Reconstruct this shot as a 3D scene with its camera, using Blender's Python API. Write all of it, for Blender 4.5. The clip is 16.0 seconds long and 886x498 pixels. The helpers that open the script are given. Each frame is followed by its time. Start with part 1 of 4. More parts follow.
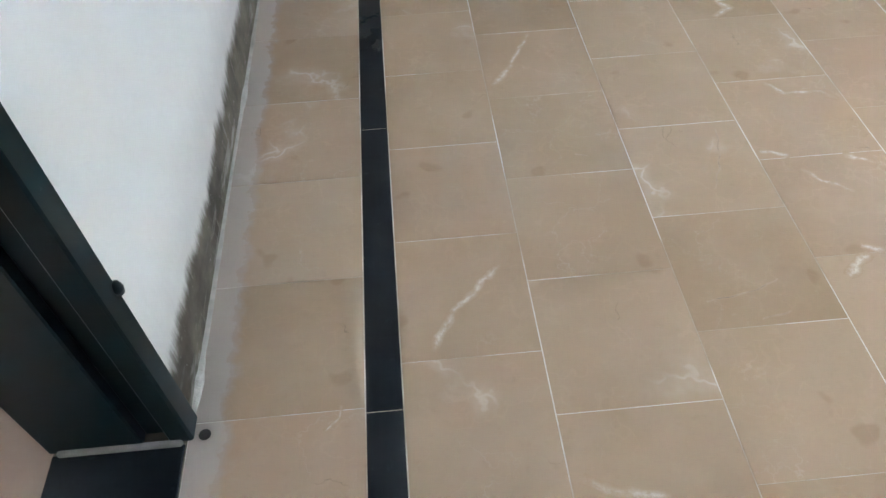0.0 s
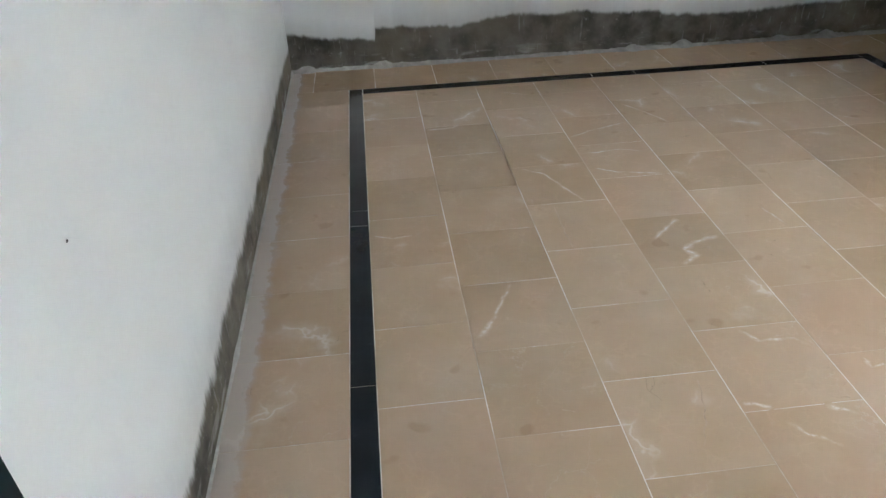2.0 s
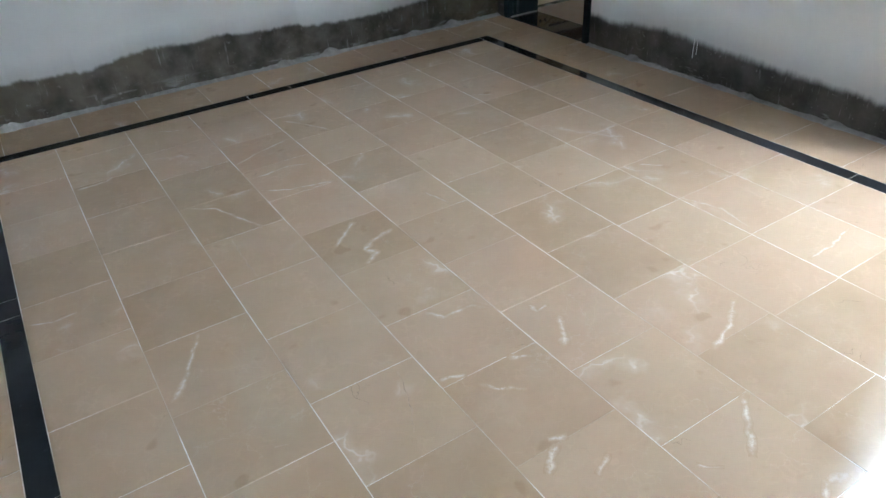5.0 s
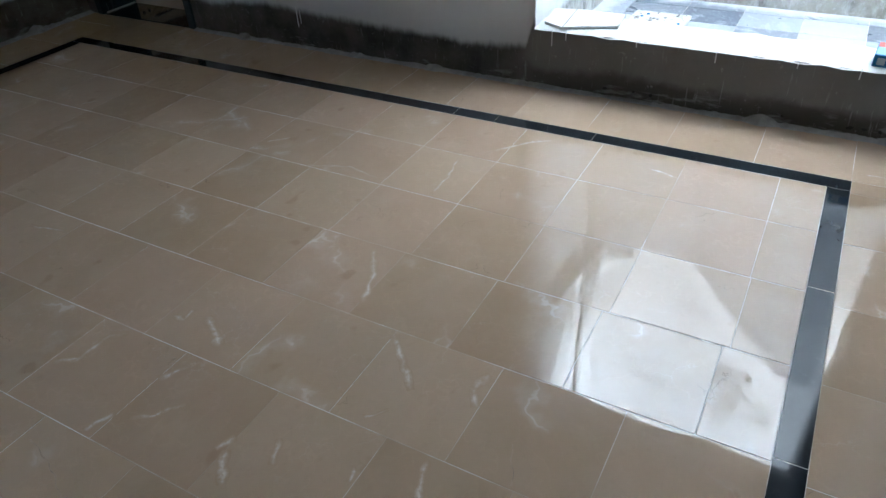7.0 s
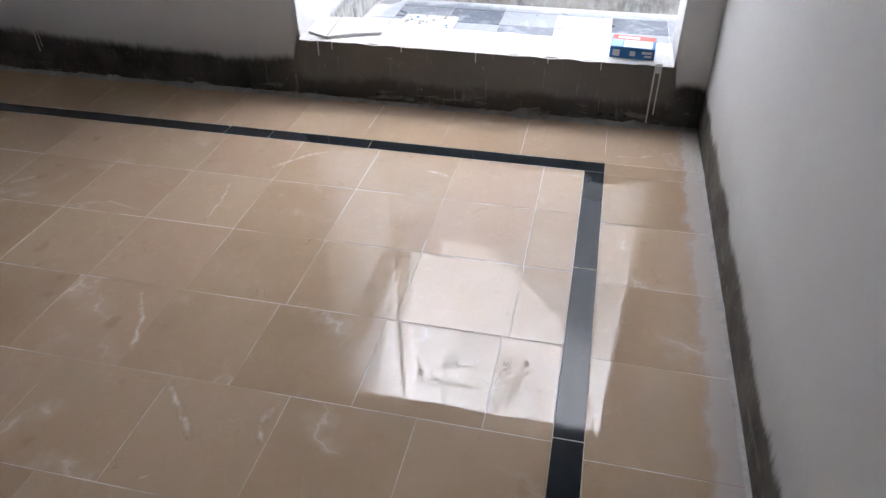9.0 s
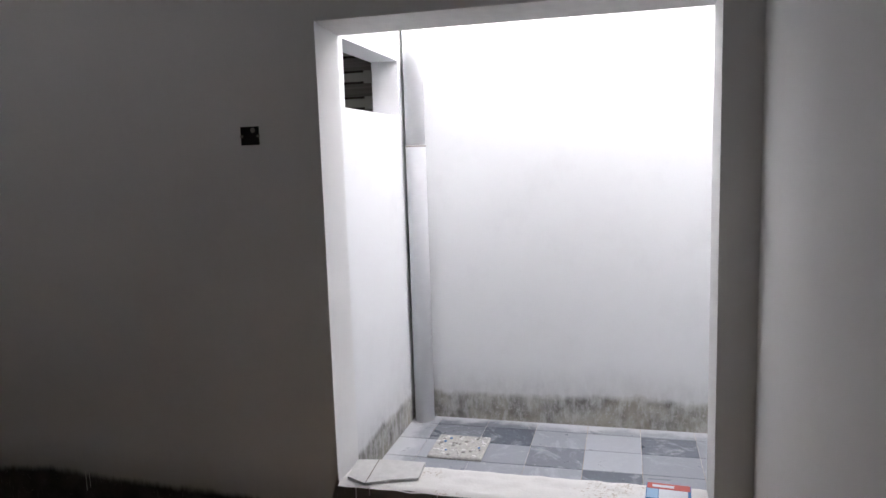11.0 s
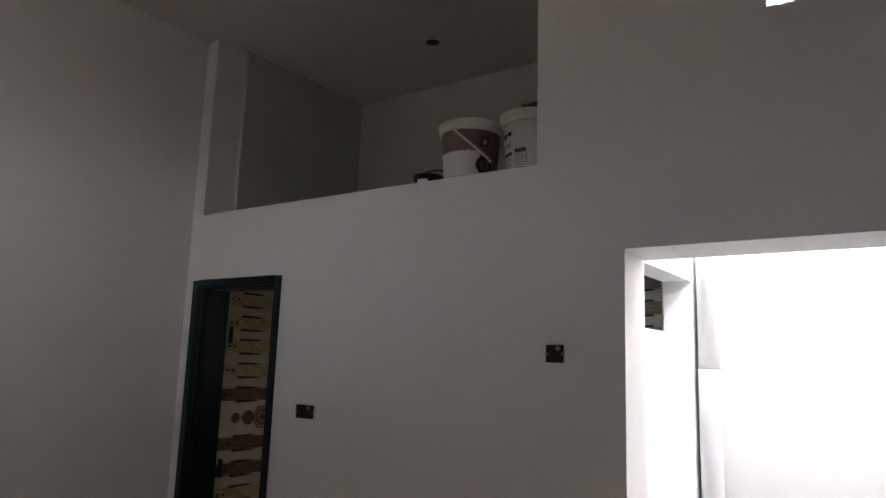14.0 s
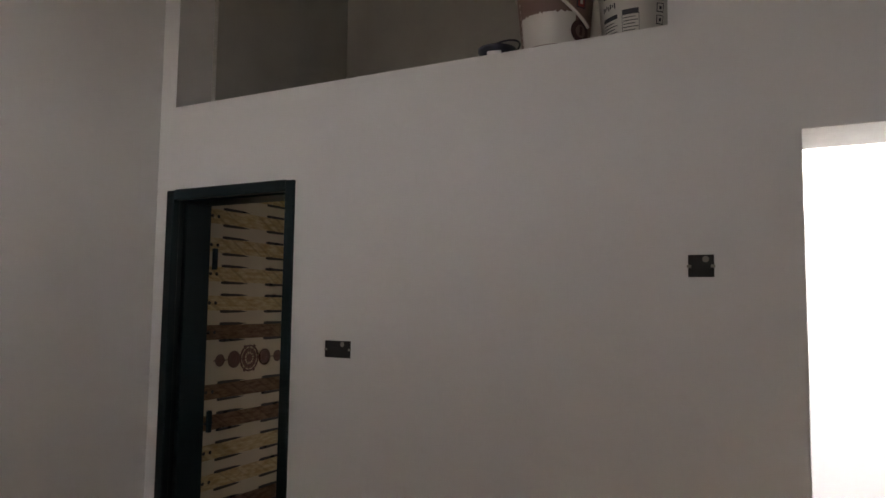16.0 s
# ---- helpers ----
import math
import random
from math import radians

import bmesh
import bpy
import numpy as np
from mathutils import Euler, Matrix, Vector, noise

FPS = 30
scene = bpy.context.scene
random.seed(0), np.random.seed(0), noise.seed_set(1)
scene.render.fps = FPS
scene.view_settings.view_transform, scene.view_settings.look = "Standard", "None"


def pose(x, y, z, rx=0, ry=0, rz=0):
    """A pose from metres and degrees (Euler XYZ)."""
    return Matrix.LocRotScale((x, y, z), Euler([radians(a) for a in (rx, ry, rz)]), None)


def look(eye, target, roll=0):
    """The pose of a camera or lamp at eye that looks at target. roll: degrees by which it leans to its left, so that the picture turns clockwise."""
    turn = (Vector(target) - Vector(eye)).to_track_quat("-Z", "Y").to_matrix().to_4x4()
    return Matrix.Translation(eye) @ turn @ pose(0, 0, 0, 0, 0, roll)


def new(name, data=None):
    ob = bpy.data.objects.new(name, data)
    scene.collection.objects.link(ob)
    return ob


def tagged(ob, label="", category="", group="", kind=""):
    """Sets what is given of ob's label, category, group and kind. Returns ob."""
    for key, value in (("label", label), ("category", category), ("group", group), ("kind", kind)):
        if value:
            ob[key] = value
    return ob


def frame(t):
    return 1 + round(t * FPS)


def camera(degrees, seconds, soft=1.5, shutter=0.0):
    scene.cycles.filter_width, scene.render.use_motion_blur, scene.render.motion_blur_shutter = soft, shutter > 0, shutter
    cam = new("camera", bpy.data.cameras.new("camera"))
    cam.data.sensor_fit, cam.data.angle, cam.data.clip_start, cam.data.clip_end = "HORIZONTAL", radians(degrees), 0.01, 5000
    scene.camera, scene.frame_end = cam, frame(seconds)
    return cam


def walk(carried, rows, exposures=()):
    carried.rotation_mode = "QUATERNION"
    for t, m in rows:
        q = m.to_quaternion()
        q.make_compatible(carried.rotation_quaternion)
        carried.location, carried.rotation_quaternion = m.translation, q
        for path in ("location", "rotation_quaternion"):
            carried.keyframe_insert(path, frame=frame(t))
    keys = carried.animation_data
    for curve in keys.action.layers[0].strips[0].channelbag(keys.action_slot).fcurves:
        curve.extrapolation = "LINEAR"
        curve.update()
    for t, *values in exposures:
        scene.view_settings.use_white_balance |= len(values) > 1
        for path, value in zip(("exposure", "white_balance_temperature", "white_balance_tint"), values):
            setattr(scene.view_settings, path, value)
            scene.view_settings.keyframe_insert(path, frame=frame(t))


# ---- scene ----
cam = camera(64.9, 16.0)

PATH = [
    (0, (0.511, -3.898, 1.134), (0.589, -2.598, -0.385), -2.2),
    (0.5, (0.529, -3.888, 1.166), (0.632, -2.526, -0.295), 1.1),
    (1, (0.53, -3.873, 1.196), (0.631, -2.383, -0.134), 0.1),
    (1.5, (0.53, -3.847, 1.234), (0.666, -2.274, 0.007), -0.1),
    (2, (0.528, -3.827, 1.269), (0.682, -2.164, 0.169), -2.2),
    (2.5, (0.536, -3.818, 1.281), (0.75, -2.108, 0.266), -2.3),
    (3, (0.564, -3.812, 1.277), (0.904, -2.131, 0.248), -2.8),
    (5.5, (0.727, -3.856, 1.269), (1.721, -2.521, 0.161), -3.1),
    (6, (0.768, -3.87, 1.262), (1.897, -2.665, 0.134), -2.7),
    (6.5, (0.82, -3.913, 1.242), (2.081, -2.902, 0.065), -2.6),
    (7, (0.859, -3.973, 1.236), (2.247, -3.152, 0.053), -3.4),
    (7.5, (0.914, -4.025, 1.206), (2.394, -3.504, -0.035), -1.5),
    (8, (0.919, -4.058, 1.199), (2.401, -3.63, -0.074), -3.1),
    (8.5, (0.914, -4.069, 1.169), (2.326, -3.667, -0.188), -3.2),
    (9, (0.951, -4.077, 1.234), (2.519, -3.717, 0.047), -0.5),
    (9.5, (0.981, -4.066, 1.374), (2.73, -3.719, 0.467), 0.3),
    (10, (0.993, -4.056, 1.459), (2.838, -3.698, 0.776), 0.5),
    (10.2, (0.996, -4.041, 1.489), (2.881, -3.678, 0.925), 0.6),
    (12.3, (0.831, -4.062, 1.619), (2.673, -3.29, 1.711), -1.1),
    (12.5, (0.796, -4.04, 1.595), (2.603, -3.191, 1.711), -0.9),
    (13, (0.793, -3.992, 1.607), (2.515, -2.981, 1.71), -0.2),
    (13.5, (0.75, -3.943, 1.591), (2.406, -2.825, 1.673), 0.4),
    (14, (0.869, -3.889, 1.638), (2.48, -2.75, 1.964), 1.9),
    (14.4, (0.931, -3.785, 1.715), (2.474, -2.661, 2.313), -0.2),
    (14.5, (0.923, -3.745, 1.677), (2.457, -2.624, 2.302), -0.2),
    (15, (1.044, -3.544, 1.603), (2.704, -2.481, 1.943), 3.0),
    (15.2, (1.054, -3.427, 1.584), (2.749, -2.42, 1.923), 3.6),
    (15.5, (1.095, -3.242, 1.604), (2.865, -2.346, 1.856), 2.8),
    (15.7, (1.1, -3.125, 1.625), (2.874, -2.223, 1.819), 2.4),
    (16, (1.133, -2.893, 1.561), (2.9, -1.971, 1.719), 0.7),
]
EXPOSURE = [
    (0, 5.65, 5600, 5), (1.5, 5.5, 5750, 5), (2.5, 5.5, 5800, 5), (3, 5.6, 5800, 6), (5.5, 5.4, 5250, 3), (6, 4.8, 5350, 3), (6.5, 4.4, 5250, 2), (7, 4.05, 5250, 4), (8.5, 4.1, 5850, 14), (9.5, 3.75, 5950, 16), (10.2, 3.05, 6150, 19),
    (12.3, 2.5, 6350, 13), (12.5, 2.55, 6300, 13), (13, 2.7, 6300, 12), (13.5, 2.9, 6550, 14), (14, 3.2, 6600, 17), (14.5, 3.75, 6950, 20), (16, 3.65, 7050, 19),
]
walk(cam, [(t, look(eye, target, roll)) for t, eye, target, roll in PATH], EXPOSURE)


# ---- world, light ----
world = bpy.data.worlds.new("sky")
scene.world = world
world.use_nodes = True
wn = world.node_tree.nodes
wl = world.node_tree.links
wn.clear()
sky = wn.new("ShaderNodeTexSky")
sky.sky_type = "NISHITA"
sky.sun_disc = False
sky.sun_elevation = radians(39)
sky.sun_rotation = radians(221.5)
sky.dust_density = 4.0
pale = wn.new("ShaderNodeHueSaturation")
pale.inputs["Saturation"].default_value = 0.15
back = wn.new("ShaderNodeBackground")
back.inputs["Strength"].default_value = 0.15
wout = wn.new("ShaderNodeOutputWorld")
wl.new(sky.outputs[0], pale.inputs["Color"])
wl.new(pale.outputs[0], back.inputs["Color"])
wl.new(back.outputs[0], wout.inputs["Surface"])

sun = new("sun", bpy.data.lights.new("sun", "SUN"))
sun.data.energy = 1.6
sun.data.angle = radians(0.6)
sun.data.color = (1.0, 0.95, 0.88)
sun.matrix_world = look((-10, -11.3, 20), (0.0, 0.0, 7.6))


# ---- material helpers ----
class Mat:
    """A small builder for procedural node materials."""

    def __init__(self, name, rough=0.6, metal=0.0):
        self.m = bpy.data.materials.new(name)
        self.m.use_nodes = True
        self.t = self.m.node_tree
        self.b = self.t.nodes["Principled BSDF"]
        self.b.inputs["Roughness"].default_value = rough
        self.b.inputs["Metallic"].default_value = metal
        self.geo = self.t.nodes.new("ShaderNodeNewGeometry")
        self.pos = self.geo.outputs["Position"]
        self.co = self.t.nodes.new("ShaderNodeTexCoord").outputs["Object"]
        self.rand = self.t.nodes.new("ShaderNodeObjectInfo").outputs["Random"]

    def put(self, socket, value):
        if isinstance(value, bpy.types.NodeSocket):
            self.t.links.new(value, socket)
        elif isinstance(value, (tuple, list)) and len(value) == 3 and socket.type == "RGBA":
            socket.default_value = (*value, 1)
        else:
            socket.default_value = value

    def math(self, op, a, b=0.0, c=None):
        n = self.t.nodes.new("ShaderNodeMath")
        n.operation = op
        self.put(n.inputs[0], a)
        self.put(n.inputs[1], b)
        if c is not None:
            self.put(n.inputs[2], c)
        return n.outputs[0]

    def vec(self, op, a, b):
        n = self.t.nodes.new("ShaderNodeVectorMath")
        n.operation = op
        self.put(n.inputs[0], a)
        self.put(n.inputs[1], b)
        return n.outputs[0]

    def noise(self, scale, detail=3.0, rough=0.55, co=None, distort=0.0, color=False):
        n = self.t.nodes.new("ShaderNodeTexNoise")
        self.put(n.inputs["Vector"], self.pos if co is None else co)
        n.inputs["Scale"].default_value = scale
        n.inputs["Detail"].default_value = detail
        n.inputs["Roughness"].default_value = rough
        n.inputs["Distortion"].default_value = distort
        return n.outputs["Color" if color else "Fac"]

    def voro(self, scale, co=None, feature="DISTANCE_TO_EDGE"):
        n = self.t.nodes.new("ShaderNodeTexVoronoi")
        n.feature = feature
        self.put(n.inputs["Vector"], self.pos if co is None else co)
        n.inputs["Scale"].default_value = scale
        return n.outputs[0]

    def ramp(self, v, lo, hi, a=0.0, b=1.0, smooth=True):
        n = self.t.nodes.new("ShaderNodeMapRange")
        n.interpolation_type = "SMOOTHSTEP" if smooth else "LINEAR"
        n.clamp = True
        for key, value in (("Value", v), ("From Min", lo), ("From Max", hi), ("To Min", a), ("To Max", b)):
            self.put(n.inputs[key], value)
        return n.outputs[0]

    def mix(self, f, a, b):
        n = self.t.nodes.new("ShaderNodeMix")
        n.data_type = "RGBA"
        self.put(n.inputs[0], f)
        self.put(n.inputs[6], a)
        self.put(n.inputs[7], b)
        return n.outputs[2]

    def split(self, v):
        n = self.t.nodes.new("ShaderNodeSeparateXYZ")
        self.put(n.inputs[0], v)
        return n.outputs

    def join(self, x=0.0, y=0.0, z=0.0):
        n = self.t.nodes.new("ShaderNodeCombineXYZ")
        for s, v in zip(n.inputs, (x, y, z)):
            self.put(s, v)
        return n.outputs[0]

    def bump(self, h, strength=0.3, dist=0.01):
        n = self.t.nodes.new("ShaderNodeBump")
        n.inputs["Strength"].default_value = strength
        n.inputs["Distance"].default_value = dist
        self.put(n.inputs["Height"], h)
        self.t.links.new(n.outputs[0], self.b.inputs["Normal"])

    def done(self, color=None, rough=None):
        if color is not None:
            self.put(self.b.inputs["Base Color"], color)
        if rough is not None:
            self.put(self.b.inputs["Roughness"], rough)
        return self.m


def plain(name, color, rough=0.6, metal=0.0, vary=0.12, scale=14.0, bump=0.0):
    m = Mat(name, rough, metal)
    n = m.noise(scale, 4)
    dark = tuple(c * (1 - vary) for c in color)
    light = tuple(min(1, c * (1 + vary)) for c in color)
    if bump:
        m.bump(m.noise(scale * 5, 4), bump, 0.004)
    return m.done(m.mix(n, dark, light), m.ramp(n, 0.2, 0.8, rough * 0.85, min(1, rough * 1.15)))


def painted_plaster(name, paint, bare, height, sill=None, wave=0.05, patch=None, rub=0.0, splash=0.0, profile=None, along=0, stroke=0.03, soft=1.0):
    """White distemper over cement plaster, with a bare cement strip along the floor.
    sill: (y0, y1, top, face) where the strip rises to a window; rub: strength of grey smudges on the paint;
    profile: (place, height) pairs of the strip's upper edge; stroke: length of the brush strokes on that edge."""
    m = Mat(name, 0.75)
    x, y, z = m.split(m.pos)
    broad = m.noise(1.7, 2)
    mid = m.noise(9, 4)
    fine = m.noise(60, 4, 0.65)
    brushed = m.noise(1.0, 3, 0.6, m.vec("MULTIPLY", m.pos, (17, 17, 6)))
    hairs = m.noise(1.0, 3, 0.65, m.vec("MULTIPLY", m.pos, (75, 75, 7)))
    if profile:
        u = (x, y)[along]
        top = profile[0][1]
        for (u0, z0), (u1, z1) in zip(profile, profile[1:]):
            top = m.math("ADD", top, m.ramp(u, u0, u1, 0.0, z1 - z0, smooth=False))
        top = m.math("ADD", top, m.math("MULTIPLY", m.math("SUBTRACT", broad, 0.5), wave))
    else:
        top = m.math("ADD", height - wave, m.math("MULTIPLY", broad, 2 * wave))
    render_coat = 0.0
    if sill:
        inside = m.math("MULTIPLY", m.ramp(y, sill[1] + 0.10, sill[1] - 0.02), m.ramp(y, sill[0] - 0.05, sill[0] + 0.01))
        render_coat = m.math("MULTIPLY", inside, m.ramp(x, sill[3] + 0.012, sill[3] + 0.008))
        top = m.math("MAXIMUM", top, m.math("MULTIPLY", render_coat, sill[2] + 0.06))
    edge = m.math("ADD", top, m.math("MULTIPLY", m.math("SUBTRACT", m.noise(5, 5, 0.62), 0.5), 0.05 if profile else 0.11))
    edge = m.math("ADD", edge, m.math("MULTIPLY", m.math("SUBTRACT", brushed, 0.5), 0.03))
    edge = m.math("ADD", edge, m.math("MULTIPLY", m.math("SUBTRACT", hairs, 0.5), stroke * 2))
    d = m.math("SUBTRACT", z, edge)
    cover = m.ramp(d, -0.008 * soft, 0.018 * soft)
    thin = m.ramp(d, -0.01, 0.12 * soft, 0.35, 1.0)
    tint = m.mix(m.noise(0.9, 3), tuple(c * 0.95 for c in paint), tuple(min(1, c * 1.03) for c in paint))
    tint = m.mix(m.ramp(fine, 0.62, 0.78, 0, 0.15), tint, tuple(c * 0.84 for c in paint))
    tint = m.mix(m.ramp(m.noise(3.1, 5, 0.65), 0.5, 0.72, 0, 0.1 + rub), tint, tuple(c * 0.72 for c in paint))
    if patch:
        inside = m.math("MULTIPLY", m.ramp(x, patch[0] - 0.01, patch[0] + 0.01), m.ramp(x, patch[1] + 0.01, patch[1] - 0.01))
        tint = m.mix(m.math("MULTIPLY", inside, 0.8), tint, tuple(c * 0.90 for c in paint))
    grey = m.mix(m.ramp(mid, 0.25, 0.75), tuple(c * 0.45 for c in bare), tuple(c * 1.6 for c in bare))
    grey = m.mix(m.ramp(m.noise(2.6, 4, 0.6), 0.45, 0.7, 0, 0.6), grey, tuple(c * k for c, k in zip(bare, (1.5, 1.4, 1.2))))
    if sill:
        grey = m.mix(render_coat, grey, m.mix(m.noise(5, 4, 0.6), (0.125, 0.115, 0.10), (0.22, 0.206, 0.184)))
        # cement under the window gets darker towards the floor, with a ragged edge
        foot_edge = m.math("ADD", m.math("MULTIPLY", m.noise(6, 4, 0.6), 0.12), 0.02)
        grey = m.mix(m.math("MULTIPLY", render_coat, m.ramp(m.math("SUBTRACT", z, foot_edge), 0.03, -0.02, 0, 0.8)), grey, (0.045, 0.041, 0.036))
    smear = m.noise(1.0, 4, 0.6, m.vec("MULTIPLY", m.pos, (6, 6, 26)))
    grey = m.mix(m.math("MULTIPLY", m.ramp(smear, 0.55, 0.66), m.ramp(z, 0.10, 0.02, 0.0, 0.6)), grey, (0.33, 0.32, 0.30))
    grey = m.mix(m.ramp(m.noise(38, 5, 0.7), 0.62 - 0.16 * splash, 0.70 - 0.08 * splash, 0, 0.4 + 0.4 * splash), grey, (0.42 + 0.2 * splash, 0.41 + 0.2 * splash, 0.38 + 0.2 * splash))
    grey = m.mix(m.ramp(hairs, 0.62, 0.72, 0, 0.35), grey, (0.40, 0.39, 0.37))
    if splash:
        runs = m.noise(1.0, 4, 0.7, m.vec("MULTIPLY", m.pos, (22, 22, 9)))
        grey = m.mix(m.ramp(runs, 0.4, 0.7, 0.0, 0.6), grey, (0.58, 0.58, 0.57))
    half = m.mix(thin, m.mix(0.55, grey, tint), tint)
    m.bump(m.math("ADD", m.math("MULTIPLY", fine, 0.25), m.math("ADD", m.math("MULTIPLY", mid, 0.4), m.math("MULTIPLY", cover, 0.5))), 0.25, 0.006)
    return m.done(m.mix(cover, grey, half), m.ramp(cover, 0, 1, 0.92, 0.7))


def marble_tile(name):
    """Polished beige limestone with white veins and hairline cracks; every tile is shifted on its own."""
    m = Mat(name, 0.1)
    own = m.vec("ADD", m.co, m.join(m.math("MULTIPLY", m.rand, 37.0), m.math("MULTIPLY", m.rand, 91.0), m.math("MULTIPLY", m.rand, 13.0)))
    cloud = m.noise(5, 4, 0.6, own)
    fine = m.noise(42, 5, 0.65, own)
    base = m.mix(m.rand, (0.379, 0.273, 0.177), (0.459, 0.342, 0.238))
    base = m.mix(m.ramp(m.math("FRACT", m.math("MULTIPLY", m.rand, 7.7)), 0.5, 1.0, 0.0, 0.6), base, (0.445, 0.312, 0.222))
    base = m.mix(m.ramp(cloud, 0.3, 0.75, 0.0, 0.4), base, (0.485, 0.366, 0.268))
    base = m.mix(m.ramp(fine, 0.55, 0.85, 0.0, 0.3), base, (0.31, 0.228, 0.15))
    warp = m.vec("ADD", own, m.vec("MULTIPLY", m.vec("SUBTRACT", m.noise(5, 4, 0.6, own, color=True), (0.5, 0.5, 0.5)), (0.28, 0.28, 0.28)))
    edge = m.voro(2.6, warp)
    gate = m.ramp(m.noise(4.2, 2, 0.5, m.vec("ADD", own, (7.0, 3.0, 1.0))), 0.53, 0.68)
    some = m.ramp(m.math("FRACT", m.math("MULTIPLY", m.rand, 17.3)), 0.35, 0.6)
    vein = m.math("MULTIPLY", m.math("MULTIPLY", m.ramp(edge, 0.0, 0.03, 1.0, 0.0), gate), m.math("MULTIPLY", some, 0.5))
    halo = m.math("MULTIPLY", m.math("MULTIPLY", m.ramp(edge, 0.0, 0.12, 0.16, 0.0), gate), some)
    base = m.mix(m.math("MAXIMUM", m.math("MULTIPLY", vein, 0.85), halo), base, (0.76, 0.71, 0.64))
    warp2 = m.vec("ADD", own, m.vec("MULTIPLY", m.vec("SUBTRACT", m.noise(9, 4, 0.6, own, color=True), (0.5, 0.5, 0.5)), (0.16, 0.16, 0.16)))
    hair = m.math("MULTIPLY", m.ramp(m.voro(5.0, warp2), 0.0, 0.008, 1.0, 0.0), m.ramp(m.noise(6, 2, 0.5, m.vec("ADD", own, (1.0, 9.0, 4.0))), 0.62, 0.7))
    base = m.mix(m.math("MULTIPLY", hair, 0.55), base, (0.12, 0.085, 0.06))
    wisp = m.math("MULTIPLY", m.ramp(m.voro(7.5, warp2), 0.0, 0.012, 1.0, 0.0), m.ramp(m.noise(3.4, 3, 0.6, m.vec("ADD", own, (3.0, 1.0, 8.0))), 0.48, 0.66))
    base = m.mix(m.math("MULTIPLY", wisp, 0.16), base, (0.68, 0.62, 0.54))
    blot = m.ramp(m.noise(9, 2, 0.5, m.vec("ADD", own, (5.0, 5.0, 2.0))), 0.68, 0.74, 0, 0.3)
    base = m.mix(blot, base, (0.27, 0.165, 0.095))
    x, y, z = m.split(m.pos)
    ragged = m.math("ADD", m.math("MULTIPLY", m.noise(7, 4, 0.65), 0.09), m.math("MULTIPLY", m.noise(45, 3), 0.02))
    haze = m.math("MAXIMUM", m.ramp(m.math("ADD", x, ragged), 0.185, 0.22, 0.68, 0.0), m.ramp(m.math("SUBTRACT", y, ragged), -4.5, -4.46, 0.8, 0.0))
    base = m.mix(haze, base, (0.43, 0.405, 0.39))
    dust = m.math("MULTIPLY", m.ramp(m.noise(2.2, 4, 0.6), 0.5, 0.8), 0.10)
    base = m.mix(dust, base, (0.6, 0.55, 0.48))
    m.bump(m.noise(2.2, 2), 0.03, 0.06)
    # hairlines and wiped dust that dull the polish
    web = m.vec("ADD", own, m.vec("MULTIPLY", m.vec("SUBTRACT", m.noise(3.5, 4, 0.65, own, color=True), (0.5, 0.5, 0.5)), (0.45, 0.45, 0.45)))
    scratch = m.math("MULTIPLY", m.ramp(m.voro(7.0, web), 0.0, 0.035, 1.0, 0.0), m.ramp(m.noise(4.5, 3), 0.36, 0.55))
    wipe = m.ramp(m.noise(1.0, 5, 0.7, m.vec("MULTIPLY", m.pos, (7, 15, 1))), 0.5, 0.7, 0.0, 0.6)
    dull = m.math("MAXIMUM", scratch, m.math("MAXIMUM", wipe, haze))
    m.put(m.b.inputs["Specular IOR Level"], m.ramp(dull, 0.0, 1.0, 0.5, 0.02, smooth=False))
    rough = m.math("ADD", m.ramp(m.noise(6, 4), 0.35, 0.75, 0.008, 0.03), m.math("ADD", m.math("MULTIPLY", haze, 0.5), m.math("MULTIPLY", scratch, 0.15)))
    return m.done(base, rough)


def black_stone(name, rough=0.2):
    m = Mat(name, rough)
    m.b.inputs["Specular IOR Level"].default_value = 0.22
    own = m.vec("ADD", m.co, m.join(m.math("MULTIPLY", m.rand, 21.0), m.math("MULTIPLY", m.rand, 55.0), 0.0))
    c = m.mix(m.noise(8, 4, 0.6, own), (0.008, 0.010, 0.013), (0.020, 0.024, 0.030))
    return m.done(m.mix(m.ramp(m.noise(26, 4, 0.6, own), 0.6, 0.75, 0, 0.5), c, (0.035, 0.04, 0.046)))


def white_grout(name):
    """Pale cement grout, clean white in stretches and rubbed with tile dust in others."""
    m = Mat(name, 0.6)
    worn = m.ramp(m.noise(3.2, 4, 0.6), 0.42, 0.58)
    return m.done(m.mix(worn, (0.43, 0.345, 0.25), m.mix(m.noise(40, 3), (0.62, 0.57, 0.50), (0.78, 0.75, 0.70))))


def green_enamel(name):
    m = Mat(name, 0.4)
    m.b.inputs["Specular IOR Level"].default_value = 0.25
    c = m.mix(m.noise(6, 3), (0.003, 0.011, 0.014), (0.006, 0.018, 0.022))
    return m.done(m.mix(m.ramp(m.noise(90, 2), 0.74, 0.8, 0, 0.25), c, (0.06, 0.09, 0.09)))


